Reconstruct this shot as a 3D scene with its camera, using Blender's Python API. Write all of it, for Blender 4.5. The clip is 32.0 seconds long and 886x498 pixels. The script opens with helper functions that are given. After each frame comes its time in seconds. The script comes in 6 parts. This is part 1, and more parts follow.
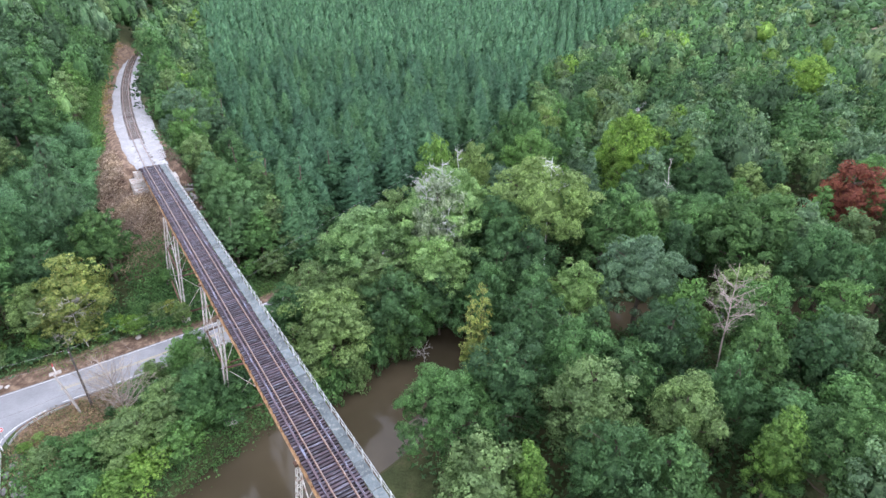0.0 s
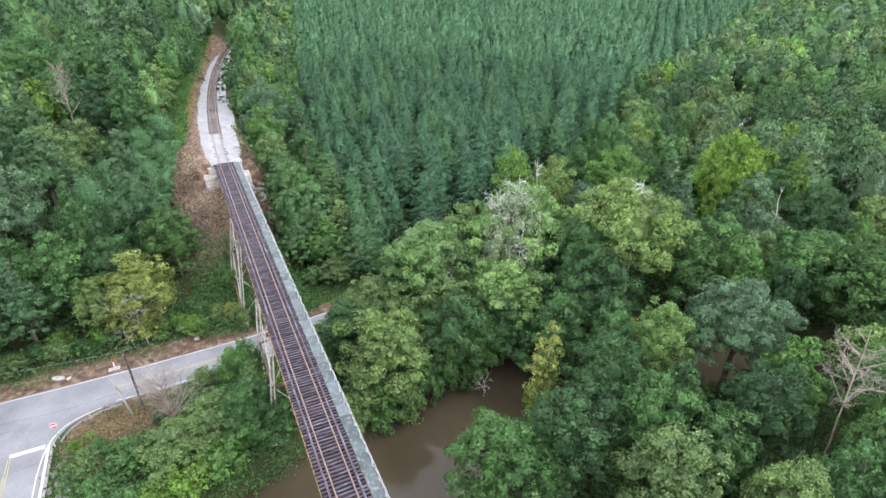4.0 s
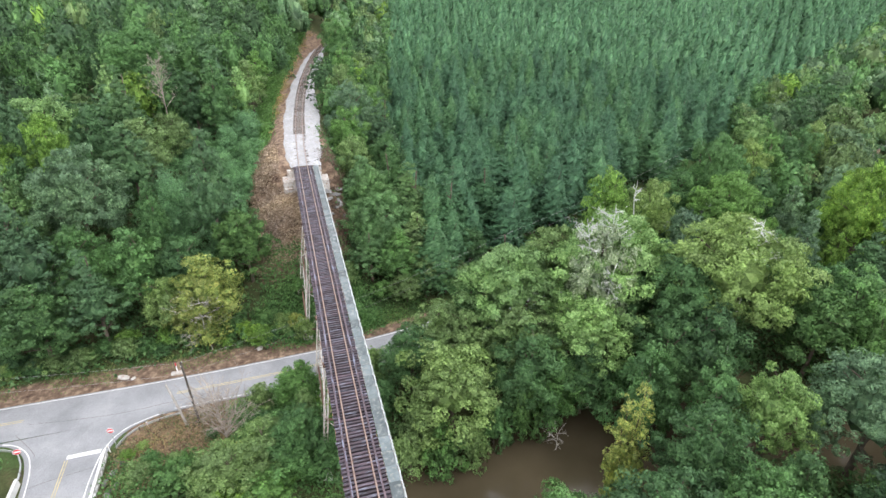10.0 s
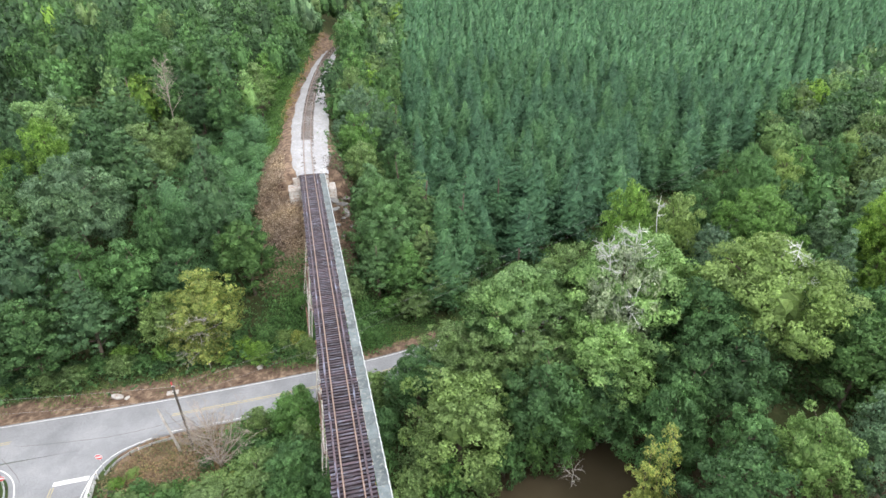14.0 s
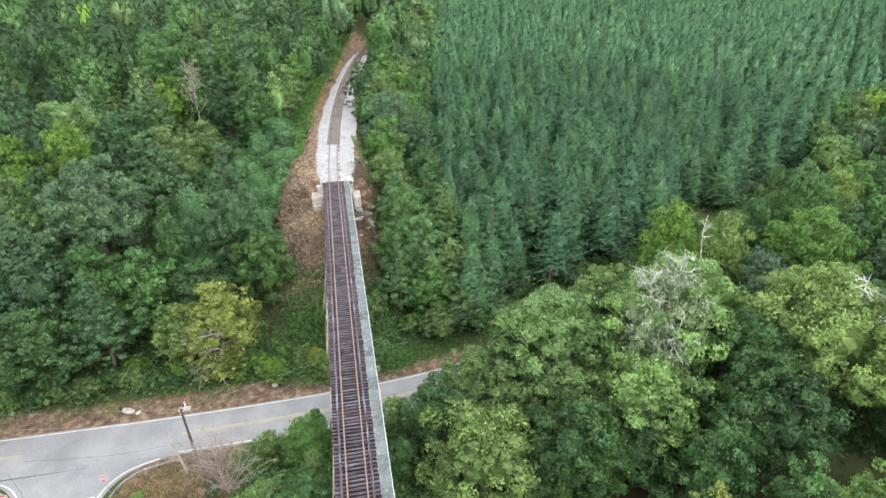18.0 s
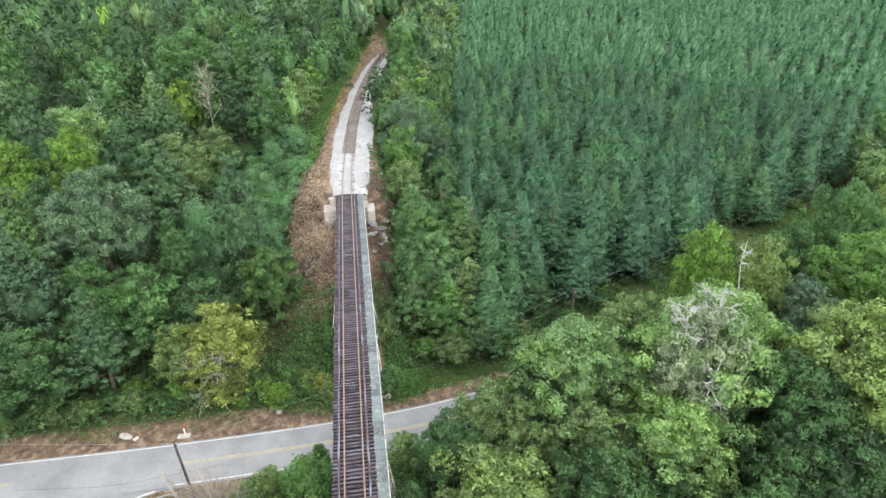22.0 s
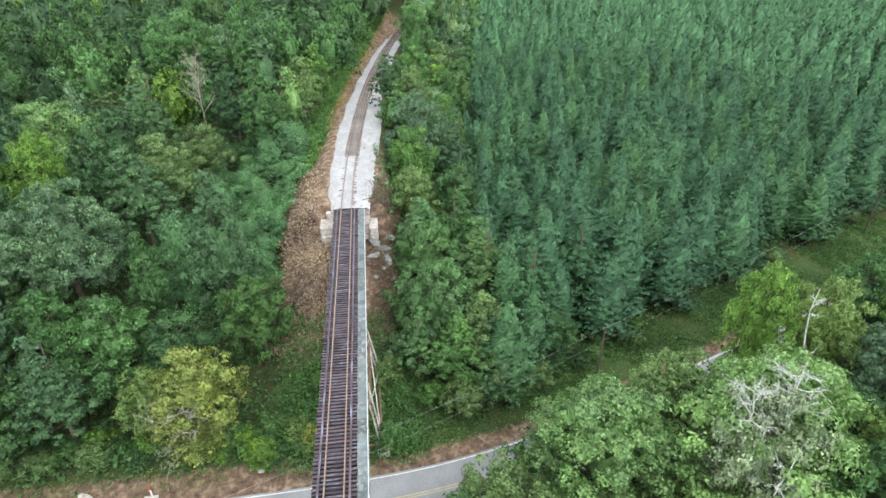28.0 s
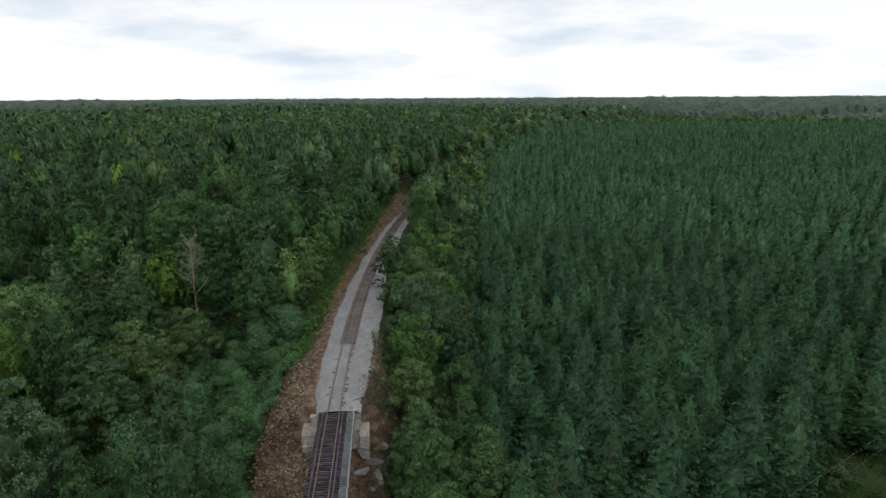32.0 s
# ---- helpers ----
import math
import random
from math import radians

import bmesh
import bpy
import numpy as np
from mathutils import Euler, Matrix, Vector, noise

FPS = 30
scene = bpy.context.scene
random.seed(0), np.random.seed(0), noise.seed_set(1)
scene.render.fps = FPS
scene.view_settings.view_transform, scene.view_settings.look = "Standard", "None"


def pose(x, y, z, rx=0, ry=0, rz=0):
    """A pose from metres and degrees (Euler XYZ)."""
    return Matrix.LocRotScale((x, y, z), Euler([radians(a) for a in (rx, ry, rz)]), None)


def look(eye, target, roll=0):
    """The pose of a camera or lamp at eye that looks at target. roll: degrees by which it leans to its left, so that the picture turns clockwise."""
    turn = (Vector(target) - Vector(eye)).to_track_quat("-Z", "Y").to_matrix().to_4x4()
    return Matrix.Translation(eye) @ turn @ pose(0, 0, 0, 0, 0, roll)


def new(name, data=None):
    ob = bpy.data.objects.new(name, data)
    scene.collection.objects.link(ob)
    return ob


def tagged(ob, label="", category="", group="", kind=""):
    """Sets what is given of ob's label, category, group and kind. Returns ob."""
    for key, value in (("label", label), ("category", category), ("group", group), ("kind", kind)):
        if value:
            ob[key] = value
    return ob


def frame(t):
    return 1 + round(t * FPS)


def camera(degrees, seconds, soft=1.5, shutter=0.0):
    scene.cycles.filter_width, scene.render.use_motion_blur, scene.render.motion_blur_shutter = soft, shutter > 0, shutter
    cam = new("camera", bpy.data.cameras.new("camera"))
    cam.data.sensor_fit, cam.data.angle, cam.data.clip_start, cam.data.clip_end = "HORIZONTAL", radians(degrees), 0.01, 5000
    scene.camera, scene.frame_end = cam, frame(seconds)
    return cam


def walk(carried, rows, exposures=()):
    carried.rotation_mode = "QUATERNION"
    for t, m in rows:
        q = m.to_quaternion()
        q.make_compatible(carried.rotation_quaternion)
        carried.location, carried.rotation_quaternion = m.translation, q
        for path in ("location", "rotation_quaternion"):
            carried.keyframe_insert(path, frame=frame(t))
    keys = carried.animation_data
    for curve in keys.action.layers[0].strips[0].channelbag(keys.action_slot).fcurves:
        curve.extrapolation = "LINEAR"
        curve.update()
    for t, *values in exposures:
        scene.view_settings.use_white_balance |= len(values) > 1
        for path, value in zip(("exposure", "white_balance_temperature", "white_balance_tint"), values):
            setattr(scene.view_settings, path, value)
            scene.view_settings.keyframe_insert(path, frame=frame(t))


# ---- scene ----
cam = camera(75.9, 32.0)
METRES, EYE, TILT, LEAN, TURN = 55.3, 54.3, -28.75, 1.0, -33.45
OFFSET = -9.25
ROWS = [
    (0.0, 0.0, 0.0, 0.0, 0.0, 0.0, -0.0),
    (0.5, 0.0016, 0.017, 0.0075, 0.45, 0.0, -0.27),
    (1.0, 0.0027, 0.0334, 0.0152, 0.91, -0.02, -0.53),
    (1.5, 0.0038, 0.0492, 0.0236, 1.39, -0.04, -0.81),
    (2.0, 0.0041, 0.0651, 0.0315, 1.85, -0.06, -1.07),
    (2.5, 0.0043, 0.08, 0.0402, 2.44, -0.08, -1.39),
    (3.0, 0.0026, 0.0945, 0.0474, 3.87, -0.17, -2.29),
    (3.5, 0.002, 0.1073, 0.0551, 5.65, -0.31, -3.29),
    (5.5, -0.0064, 0.1541, 0.0836, 10.86, -0.88, -6.22),
    (6.0, -0.01, 0.1661, 0.0904, 11.65, -0.99, -6.65),
    (6.5, -0.0141, 0.178, 0.0965, 12.54, -1.13, -7.19),
    (7.0, -0.0149, 0.1893, 0.1019, 13.4, -1.25, -7.6),
    (7.5, -0.0167, 0.1998, 0.1073, 14.05, -1.36, -7.93),
    (8.0, -0.0187, 0.2095, 0.1119, 14.57, -1.45, -8.16),
    (8.5, -0.0211, 0.2187, 0.1165, 14.93, -1.51, -8.34),
    (9.0, -0.0239, 0.2271, 0.121, 15.13, -1.55, -8.45),
    (9.5, -0.0256, 0.2374, 0.1261, 15.3, -1.56, -8.52),
    (10.0, -0.028, 0.2479, 0.1309, 15.31, -1.55, -8.51),
    (10.5, -0.0305, 0.258, 0.1358, 15.3, -1.53, -8.5),
    (11.0, -0.0331, 0.2681, 0.1405, 15.3, -1.52, -8.49),
    (11.5, -0.0361, 0.2782, 0.1456, 15.3, -1.52, -8.49),
    (12.0, -0.0385, 0.2884, 0.1507, 15.3, -1.5, -8.48),
    (12.5, -0.0414, 0.2985, 0.1556, 15.3, -1.51, -8.47),
    (13.0, -0.0445, 0.3084, 0.1608, 15.59, -1.56, -8.62),
    (13.5, -0.048, 0.3182, 0.166, 15.96, -1.64, -8.84),
    (14.0, -0.0503, 0.3283, 0.1711, 16.64, -1.74, -9.2),
    (14.5, -0.0529, 0.3378, 0.1761, 17.75, -1.95, -9.75),
    (15.0, -0.0545, 0.3478, 0.181, 18.46, -2.08, -10.08),
    (15.5, -0.0574, 0.3575, 0.1859, 18.84, -2.15, -10.27),
    (17.5, -0.0747, 0.3986, 0.2073, 19.39, -2.26, -10.59),
    (18.0, -0.0785, 0.4088, 0.2124, 19.59, -2.29, -10.67),
    (18.5, -0.082, 0.4186, 0.2177, 19.87, -2.33, -10.8),
    (19.0, -0.0856, 0.4282, 0.2233, 20.14, -2.38, -10.92),
    (19.5, -0.0894, 0.4382, 0.2284, 20.19, -2.39, -10.95),
    (20.0, -0.0933, 0.4488, 0.2343, 20.19, -2.39, -10.94),
    (20.5, -0.0982, 0.4596, 0.2403, 20.35, -2.42, -11.02),
    (21.0, -0.1031, 0.47, 0.2466, 20.76, -2.5, -11.23),
    (21.5, -0.1088, 0.4801, 0.2529, 21.16, -2.59, -11.44),
    (22.0, -0.113, 0.4924, 0.2607, 21.58, -2.66, -11.63),
    (22.5, -0.1183, 0.5047, 0.2687, 21.94, -2.74, -11.81),
    (23.0, -0.1237, 0.5175, 0.2768, 22.29, -2.82, -11.99),
    (23.5, -0.1296, 0.5305, 0.2847, 22.6, -2.89, -12.14),
    (24.0, -0.1364, 0.5447, 0.2932, 22.77, -2.91, -12.22),
    (24.5, -0.1444, 0.5601, 0.3026, 22.85, -2.92, -12.27),
    (25.0, -0.1526, 0.5766, 0.3125, 22.92, -2.93, -12.31),
    (25.5, -0.1609, 0.5936, 0.3228, 22.99, -2.95, -12.36),
    (26.0, -0.1692, 0.6112, 0.3336, 23.06, -2.97, -12.4),
    (26.5, -0.1777, 0.629, 0.3441, 23.13, -2.98, -12.44),
    (28.5, -0.2128, 0.7014, 0.389, 23.31, -6.0, -12.63),
    (29.0, -0.2215, 0.7199, 0.401, 23.38, -5.8, -12.68),
    (29.5, -0.2305, 0.7382, 0.4131, 23.44, -3.47, -12.77),
    (30.0, -0.2383, 0.7566, 0.4229, 23.54, -0.46, -12.86),
    (30.5, -0.2458, 0.7753, 0.4333, 23.71, 2.52, -12.97),
    (31.0, -0.2537, 0.7933, 0.4434, 23.89, 5.47, -13.09),
    (31.5, -0.2626, 0.8118, 0.4536, 24.07, 8.41, -13.22),
    (32.0, -0.2718, 0.8314, 0.4625, 24.25, 10.68, -13.34),
]
EXPOSURES = [(0.0, 0.0, 5790, 21), (3.0, 0.0, 5980, 18), (6.0, 0.0, 6220, 15), (10.0, 0.0, 6350, 14), (20.0, 0.0, 6480, 11), (24.0, 0.0, 6380, 9), (29.5, 0.0, 6220, 8), (30.3, -0.1, 6180, 8), (31.0, -0.6, 6260, 9), (31.5, -1.28, 6350, 10), (32.0, -2.0, 6400, 10)]
walk(cam, [(t, pose(OFFSET, 0, EYE, TILT, LEAN, TURN) @ pose(METRES * x, METRES * y, METRES * z, 90 + pitch, roll, yaw)) for t, x, y, z, yaw, pitch, roll in ROWS], EXPOSURES)

# ---- sky and sun: a bright overcast day ----
world = bpy.data.worlds.new("overcast_sky")
scene.world = world
world.use_nodes = True
wt = world.node_tree
wt.nodes.clear()
w_out = wt.nodes.new("ShaderNodeOutputWorld")
w_bg = wt.nodes.new("ShaderNodeBackground")
w_sky = wt.nodes.new("ShaderNodeTexSky")
w_sky.sky_type = "NISHITA"
w_sky.sun_disc = False
w_sky.sun_elevation, w_sky.sun_rotation = radians(52), radians(200)
w_co = wt.nodes.new("ShaderNodeTexCoord")
w_map = wt.nodes.new("ShaderNodeMapping")
w_map.inputs["Scale"].default_value = (1.3, 1.3, 5.5)
w_noise = wt.nodes.new("ShaderNodeTexNoise")
w_noise.inputs["Scale"].default_value = 2.4
w_noise.inputs["Detail"].default_value = 6.0
w_noise.inputs["Roughness"].default_value = 0.55
w_ramp = wt.nodes.new("ShaderNodeValToRGB")
w_ramp.color_ramp.elements[0].position, w_ramp.color_ramp.elements[0].color = 0.33, (0.66, 0.75, 0.85, 1)
w_ramp.color_ramp.elements[1].position, w_ramp.color_ramp.elements[1].color = 0.50, (1.0, 1.0, 0.99, 1)
w_gain = wt.nodes.new("ShaderNodeVectorMath")
w_gain.operation = "SCALE"
w_gain.inputs["Scale"].default_value = 3.2
w_dim = wt.nodes.new("ShaderNodeVectorMath")
w_dim.operation = "SCALE"
w_dim.inputs["Scale"].default_value = 0.12
w_mix = wt.nodes.new("ShaderNodeMix")
w_mix.data_type = "RGBA"
w_mix.inputs["Factor"].default_value = 0.88
wt.links.new(w_co.outputs["Generated"], w_map.inputs["Vector"])
wt.links.new(w_map.outputs["Vector"], w_noise.inputs["Vector"])
wt.links.new(w_noise.outputs["Fac"], w_ramp.inputs["Fac"])
w_sep = wt.nodes.new("ShaderNodeSeparateXYZ")
w_low = wt.nodes.new("ShaderNodeMapRange")
w_low.inputs["From Min"].default_value, w_low.inputs["From Max"].default_value = 0.0, 0.6
w_low.inputs["To Min"].default_value, w_low.inputs["To Max"].default_value = 4.8, 3.1
wt.links.new(w_co.outputs["Generated"], w_sep.inputs["Vector"])
wt.links.new(w_sep.outputs["Z"], w_low.inputs["Value"])
wt.links.new(w_low.outputs["Result"], w_gain.inputs["Scale"])
wt.links.new(w_ramp.outputs["Color"], w_gain.inputs[0])
wt.links.new(w_sky.outputs["Color"], w_dim.inputs[0])
wt.links.new(w_dim.outputs["Vector"], w_mix.inputs["A"])
wt.links.new(w_gain.outputs["Vector"], w_mix.inputs["B"])
wt.links.new(w_mix.outputs["Result"], w_bg.inputs["Color"])
wt.links.new(w_bg.outputs["Background"], w_out.inputs["Surface"])
sun = new("sun", bpy.data.lights.new("sun", "SUN"))
sun.data.energy, sun.data.angle, sun.data.color = 1.7, radians(18), (1.0, 0.97, 0.92)
sun.matrix_world = look((0, 0, 300), (-20, 45, 240))


# ---- materials ----
def nodes_of(name):
    m = bpy.data.materials.new(name)
    m.use_nodes = True
    b = m.node_tree.nodes["Principled BSDF"]
    return m, m.node_tree, b


def ramp(nt, stops):
    r = nt.nodes.new("ShaderNodeValToRGB")
    e = r.color_ramp.elements
    while len(e) < len(stops):
        e.new(0.5)
    for el, (p, c) in zip(e, stops):
        el.position, el.color = p, (*c, 1)
    return r


def noise_of(nt, scale, detail=4.0, rough=0.55, vec=None):
    n = nt.nodes.new("ShaderNodeTexNoise")
    n.inputs["Scale"].default_value = scale
    n.inputs["Detail"].default_value = detail
    n.inputs["Roughness"].default_value = rough
    if vec is not None:
        nt.links.new(vec, n.inputs["Vector"])
    return n


def mix_of(nt, a, b, fac, kind="MIX"):
    m = nt.nodes.new("ShaderNodeMix")
    m.data_type, m.blend_type = "RGBA", kind
    for sock, v in (("A", a), ("B", b), ("Factor", fac)):
        if isinstance(v, (int, float)):
            m.inputs[sock].default_value = v
        elif isinstance(v, tuple):
            m.inputs[sock].default_value = (*v, 1)
        else:
            nt.links.new(v, m.inputs[sock])
    return m.outputs["Result"]


def surface(name, dark, light, scale=1.0, fine=18.0, rough=0.85, bump=0.25, metal=0.0, vary=0.25, stretch=None, stain=None):
    """A weathered surface: coarse patches, fine grain, variation piece by piece, bump."""
    m, nt, b = nodes_of(name)
    geo = nt.nodes.new("ShaderNodeNewGeometry")
    vec = geo.outputs["Position"]
    if stretch:
        mp = nt.nodes.new("ShaderNodeMapping")
        mp.inputs["Scale"].default_value = stretch
        nt.links.new(vec, mp.inputs["Vector"])
        vec = mp.outputs["Vector"]
    n1, n2 = noise_of(nt, scale, 5, 0.6, vec), noise_of(nt, fine, 4, 0.6, vec)
    r1 = ramp(nt, [(0.3, dark), (0.7, light)])
    nt.links.new(n1.outputs["Fac"], r1.inputs["Fac"])
    r2 = ramp(nt, [(0.25, (0.6, 0.6, 0.6)), (0.75, (1.25, 1.25, 1.25))])
    nt.links.new(n2.outputs["Fac"], r2.inputs["Fac"])
    col = mix_of(nt, r1.outputs["Color"], r2.outputs["Color"], 0.8, "MULTIPLY")
    info = nt.nodes.new("ShaderNodeObjectInfo")
    r3 = ramp(nt, [(0.0, (1 - vary,) * 3), (1.0, (1 + vary,) * 3)])
    nt.links.new(info.outputs["Random"], r3.inputs["Fac"])
    col = mix_of(nt, col, r3.outputs["Color"], 1.0, "MULTIPLY")
    if stain:
        n3 = noise_of(nt, scale * 2.7, 5, 0.65, vec)
        r4 = ramp(nt, [(0.52, (0, 0, 0)), (0.66, (1, 1, 1))])
        nt.links.new(n3.outputs["Fac"], r4.inputs["Fac"])
        col = mix_of(nt, col, stain, r4.outputs["Color"])
    nt.links.new(col, b.inputs["Base Color"])
    b.inputs["Roughness"].default_value, b.inputs["Metallic"].default_value = rough, metal
    b.inputs["Specular IOR Level"].default_value = 0.3
    if bump:
        bp = nt.nodes.new("ShaderNodeBump")
        bp.inputs["Strength"].default_value, bp.inputs["Distance"].default_value = bump, 0.05
        nt.links.new(n2.outputs["Fac"], bp.inputs["Height"])
        nt.links.new(bp.outputs["Normal"], b.inputs["Normal"])
    return m


def foliage(name, stops, translucent=0.35, vary=0.2, patch=0.22):
    """Leaves: colour by leaf clump, by tree and by larger patches of the canopy."""
    m, nt, b = nodes_of(name)
    geo = nt.nodes.new("ShaderNodeNewGeometry")
    r1 = ramp(nt, stops)
    nt.links.new(geo.outputs["Random Per Island"], r1.inputs["Fac"])
    info = nt.nodes.new("ShaderNodeObjectInfo")
    r2 = ramp(nt, [(0.0, (1 - vary, 1 - vary, 1 - vary * 0.6)), (0.5, (1, 1, 1)), (1.0, (1 + vary * 1.4, 1 + vary, 1 - vary * 0.5))])
    nt.links.new(info.outputs["Random"], r2.inputs["Fac"])
    col = mix_of(nt, r1.outputs["Color"], r2.outputs["Color"], 1.0, "MULTIPLY")
    n1 = noise_of(nt, 0.22, 3, 0.6, geo.outputs["Position"])
    r3 = ramp(nt, [(0.3, (1 - patch,) * 3), (0.7, (1 + patch, 1 + patch, 1))])
    nt.links.new(n1.outputs["Fac"], r3.inputs["Fac"])
    col = mix_of(nt, col, r3.outputs["Color"], 1.0, "MULTIPLY")
    n2 = noise_of(nt, 3.2, 3, 0.7, geo.outputs["Position"])
    r4 = ramp(nt, [(0.3, (0.72, 0.72, 0.74)), (0.5, (1.15, 1.15, 1.15)), (0.72, (1.55, 1.55, 1.48))])
    nt.links.new(n2.outputs["Fac"], r4.inputs["Fac"])
    col = mix_of(nt, col, r4.outputs["Color"], 0.85, "MULTIPLY")
    bp = nt.nodes.new("ShaderNodeBump")
    bp.inputs["Strength"].default_value, bp.inputs["Distance"].default_value = 0.6, 0.25
    nt.links.new(n2.outputs["Fac"], bp.inputs["Height"])
    nt.links.new(bp.outputs["Normal"], b.inputs["Normal"])
    at = nt.nodes.new("ShaderNodeAttribute")
    at.attribute_name = "tint"
    ad = nt.nodes.new("ShaderNodeMath")
    ad.operation = "ADD"
    ad.inputs[1].default_value = 1.0
    nt.links.new(at.outputs["Fac"], ad.inputs[0])
    sc = nt.nodes.new("ShaderNodeVectorMath")
    sc.operation = "SCALE"
    nt.links.new(col, sc.inputs[0])
    nt.links.new(ad.outputs["Value"], sc.inputs["Scale"])
    col = sc.outputs["Vector"]
    nt.links.new(col, b.inputs["Base Color"])
    b.inputs["Roughness"].default_value = 0.65
    b.inputs["Specular IOR Level"].default_value = 0.25
    tr = nt.nodes.new("ShaderNodeBsdfTranslucent")
    nt.links.new(col, tr.inputs["Color"])
    ms = nt.nodes.new("ShaderNodeMixShader")
    ms.inputs["Fac"].default_value = translucent
    nt.links.new(b.outputs["BSDF"], ms.inputs[1])
    nt.links.new(tr.outputs["BSDF"], ms.inputs[2])
    nt.links.new(ms.outputs["Shader"], nt.nodes["Material Output"].inputs["Surface"])
    return m


LEAF = {
    "green": foliage("leaves_green", [(0, (0.049, 0.106, 0.040)), (0.5, (0.080, 0.174, 0.065)), (1, (0.127, 0.249, 0.093))]),
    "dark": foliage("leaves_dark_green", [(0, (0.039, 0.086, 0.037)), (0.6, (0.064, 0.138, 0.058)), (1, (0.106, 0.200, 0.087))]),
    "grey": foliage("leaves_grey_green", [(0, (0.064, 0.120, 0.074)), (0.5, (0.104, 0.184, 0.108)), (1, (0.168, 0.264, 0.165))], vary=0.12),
    "olive": foliage("leaves_olive", [(0, (0.088, 0.144, 0.055)), (0.5, (0.140, 0.224, 0.086)), (1, (0.214, 0.318, 0.138))], vary=0.14),
    "light": foliage("leaves_light_green", [(0, (0.098, 0.176, 0.066)), (0.5, (0.155, 0.272, 0.102)), (1, (0.24, 0.375, 0.165))], vary=0.08),
    "bright": foliage("leaves_bright_green", [(0, (0.070, 0.145, 0.032)), (0.5, (0.122, 0.232, 0.050)), (1, (0.20, 0.33, 0.085))]),
    "yellow": foliage("leaves_turning_yellow", [(0, (0.12, 0.18, 0.055)), (0.5, (0.22, 0.285, 0.08)), (0.8, (0.31, 0.345, 0.10)), (1, (0.42, 0.39, 0.13))], vary=0.1),
    "rust": foliage("rusty_weeds", [(0, (0.14, 0.10, 0.055)), (0.35, (0.27, 0.18, 0.11)), (0.75, (0.40, 0.31, 0.19)), (0.8, (0.10, 0.15, 0.05)), (1, (0.15, 0.21, 0.08))], 0.15),
    "pale": foliage("leaves_pale_thinning", [(0, (0.15, 0.215, 0.12)), (0.5, (0.27, 0.35, 0.21)), (1, (0.44, 0.50, 0.37))], vary=0.04),
    "soft": foliage("needles_soft_green", [(0, (0.060, 0.126, 0.055)), (0.5, (0.098, 0.192, 0.084)), (1, (0.152, 0.270, 0.122))], vary=0.08),
    "turning": foliage("leaves_yellow_green", [(0, (0.115, 0.175, 0.054)), (0.5, (0.205, 0.270, 0.078)), (1, (0.34, 0.36, 0.115))], vary=0.06),
    "red": foliage("leaves_dull_red", [(0, (0.09, 0.03, 0.025)), (0.5, (0.16, 0.05, 0.04)), (1, (0.22, 0.10, 0.06))]),
    # blue-green needles; some of the blue is distance haze put into the colour
    "pine": foliage("needles_blue_green", [(0, (0.039, 0.097, 0.053)), (0.5, (0.058, 0.138, 0.074)), (1, (0.089, 0.188, 0.100))], 0.3, 0.14, 0.15),
    # crowns' self-shade and the blue of haze are put into this base colour
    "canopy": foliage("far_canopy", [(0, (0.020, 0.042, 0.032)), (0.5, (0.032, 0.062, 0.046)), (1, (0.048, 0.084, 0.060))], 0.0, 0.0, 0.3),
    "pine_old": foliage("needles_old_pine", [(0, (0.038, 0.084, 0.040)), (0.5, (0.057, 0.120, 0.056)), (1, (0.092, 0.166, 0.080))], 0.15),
    "litter": foliage("brown_leaf_litter", [(0, (0.040, 0.027, 0.020)), (0.5, (0.080, 0.053, 0.038)), (1, (0.15, 0.105, 0.075))], 0.0),
    "kudzu": foliage("leaves_kudzu_vine", [(0, (0.054, 0.128, 0.056)), (0.5, (0.094, 0.202, 0.090)), (1, (0.150, 0.282, 0.132))], 0.25, 0.08, 0.15),
    "brush": foliage("dead_brush", [(0, (0.125, 0.088, 0.060)), (0.5, (0.265, 0.195, 0.145)), (1, (0.44, 0.355, 0.28))], 0.05),
    "grass": foliage("grass_blades", [(0, (0.052, 0.092, 0.032)), (0.6, (0.082, 0.142, 0.046)), (1, (0.187, 0.186, 0.096))], 0.2),
}
LICHEN = surface("lichen_white_twigs", (0.38, 0.39, 0.37), (0.58, 0.59, 0.56), 1.0, 12, 0.9, 0.2)
TWIG = surface("dry_brown_twigs", (0.22, 0.185, 0.155), (0.42, 0.365, 0.315), 1.0, 12, 0.9, 0.3)
BARK = surface("bark", (0.07, 0.055, 0.042), (0.16, 0.13, 0.10), 1.2, 14, 0.95, 0.5)
DEADWOOD = surface("bleached_dead_wood", (0.32, 0.30, 0.27), (0.55, 0.52, 0.48), 1.0, 12, 0.9, 0.3)
# the ties' last colour paints their blue-grey sheen on as patches
TIE = surface("creosoted_tie_timber", (0.020, 0.015, 0.020), (0.070, 0.048, 0.058), 0.9, 16, 0.6, 0.5, 0, 0.55, (0.35, 3, 3), (0.14, 0.15, 0.19))
OLDTIE = surface("weathered_tie_timber", (0.055, 0.04, 0.032), (0.14, 0.105, 0.08), 0.9, 16, 0.9, 0.5, 0, 0.3, (0.35, 3, 3))
GUARD = surface("guard_timber", (0.04, 0.028, 0.034), (0.10, 0.07, 0.08), 0.6, 14, 0.55, 0.4, 0, 0.3, (3, 0.3, 3), (0.17, 0.19, 0.26))
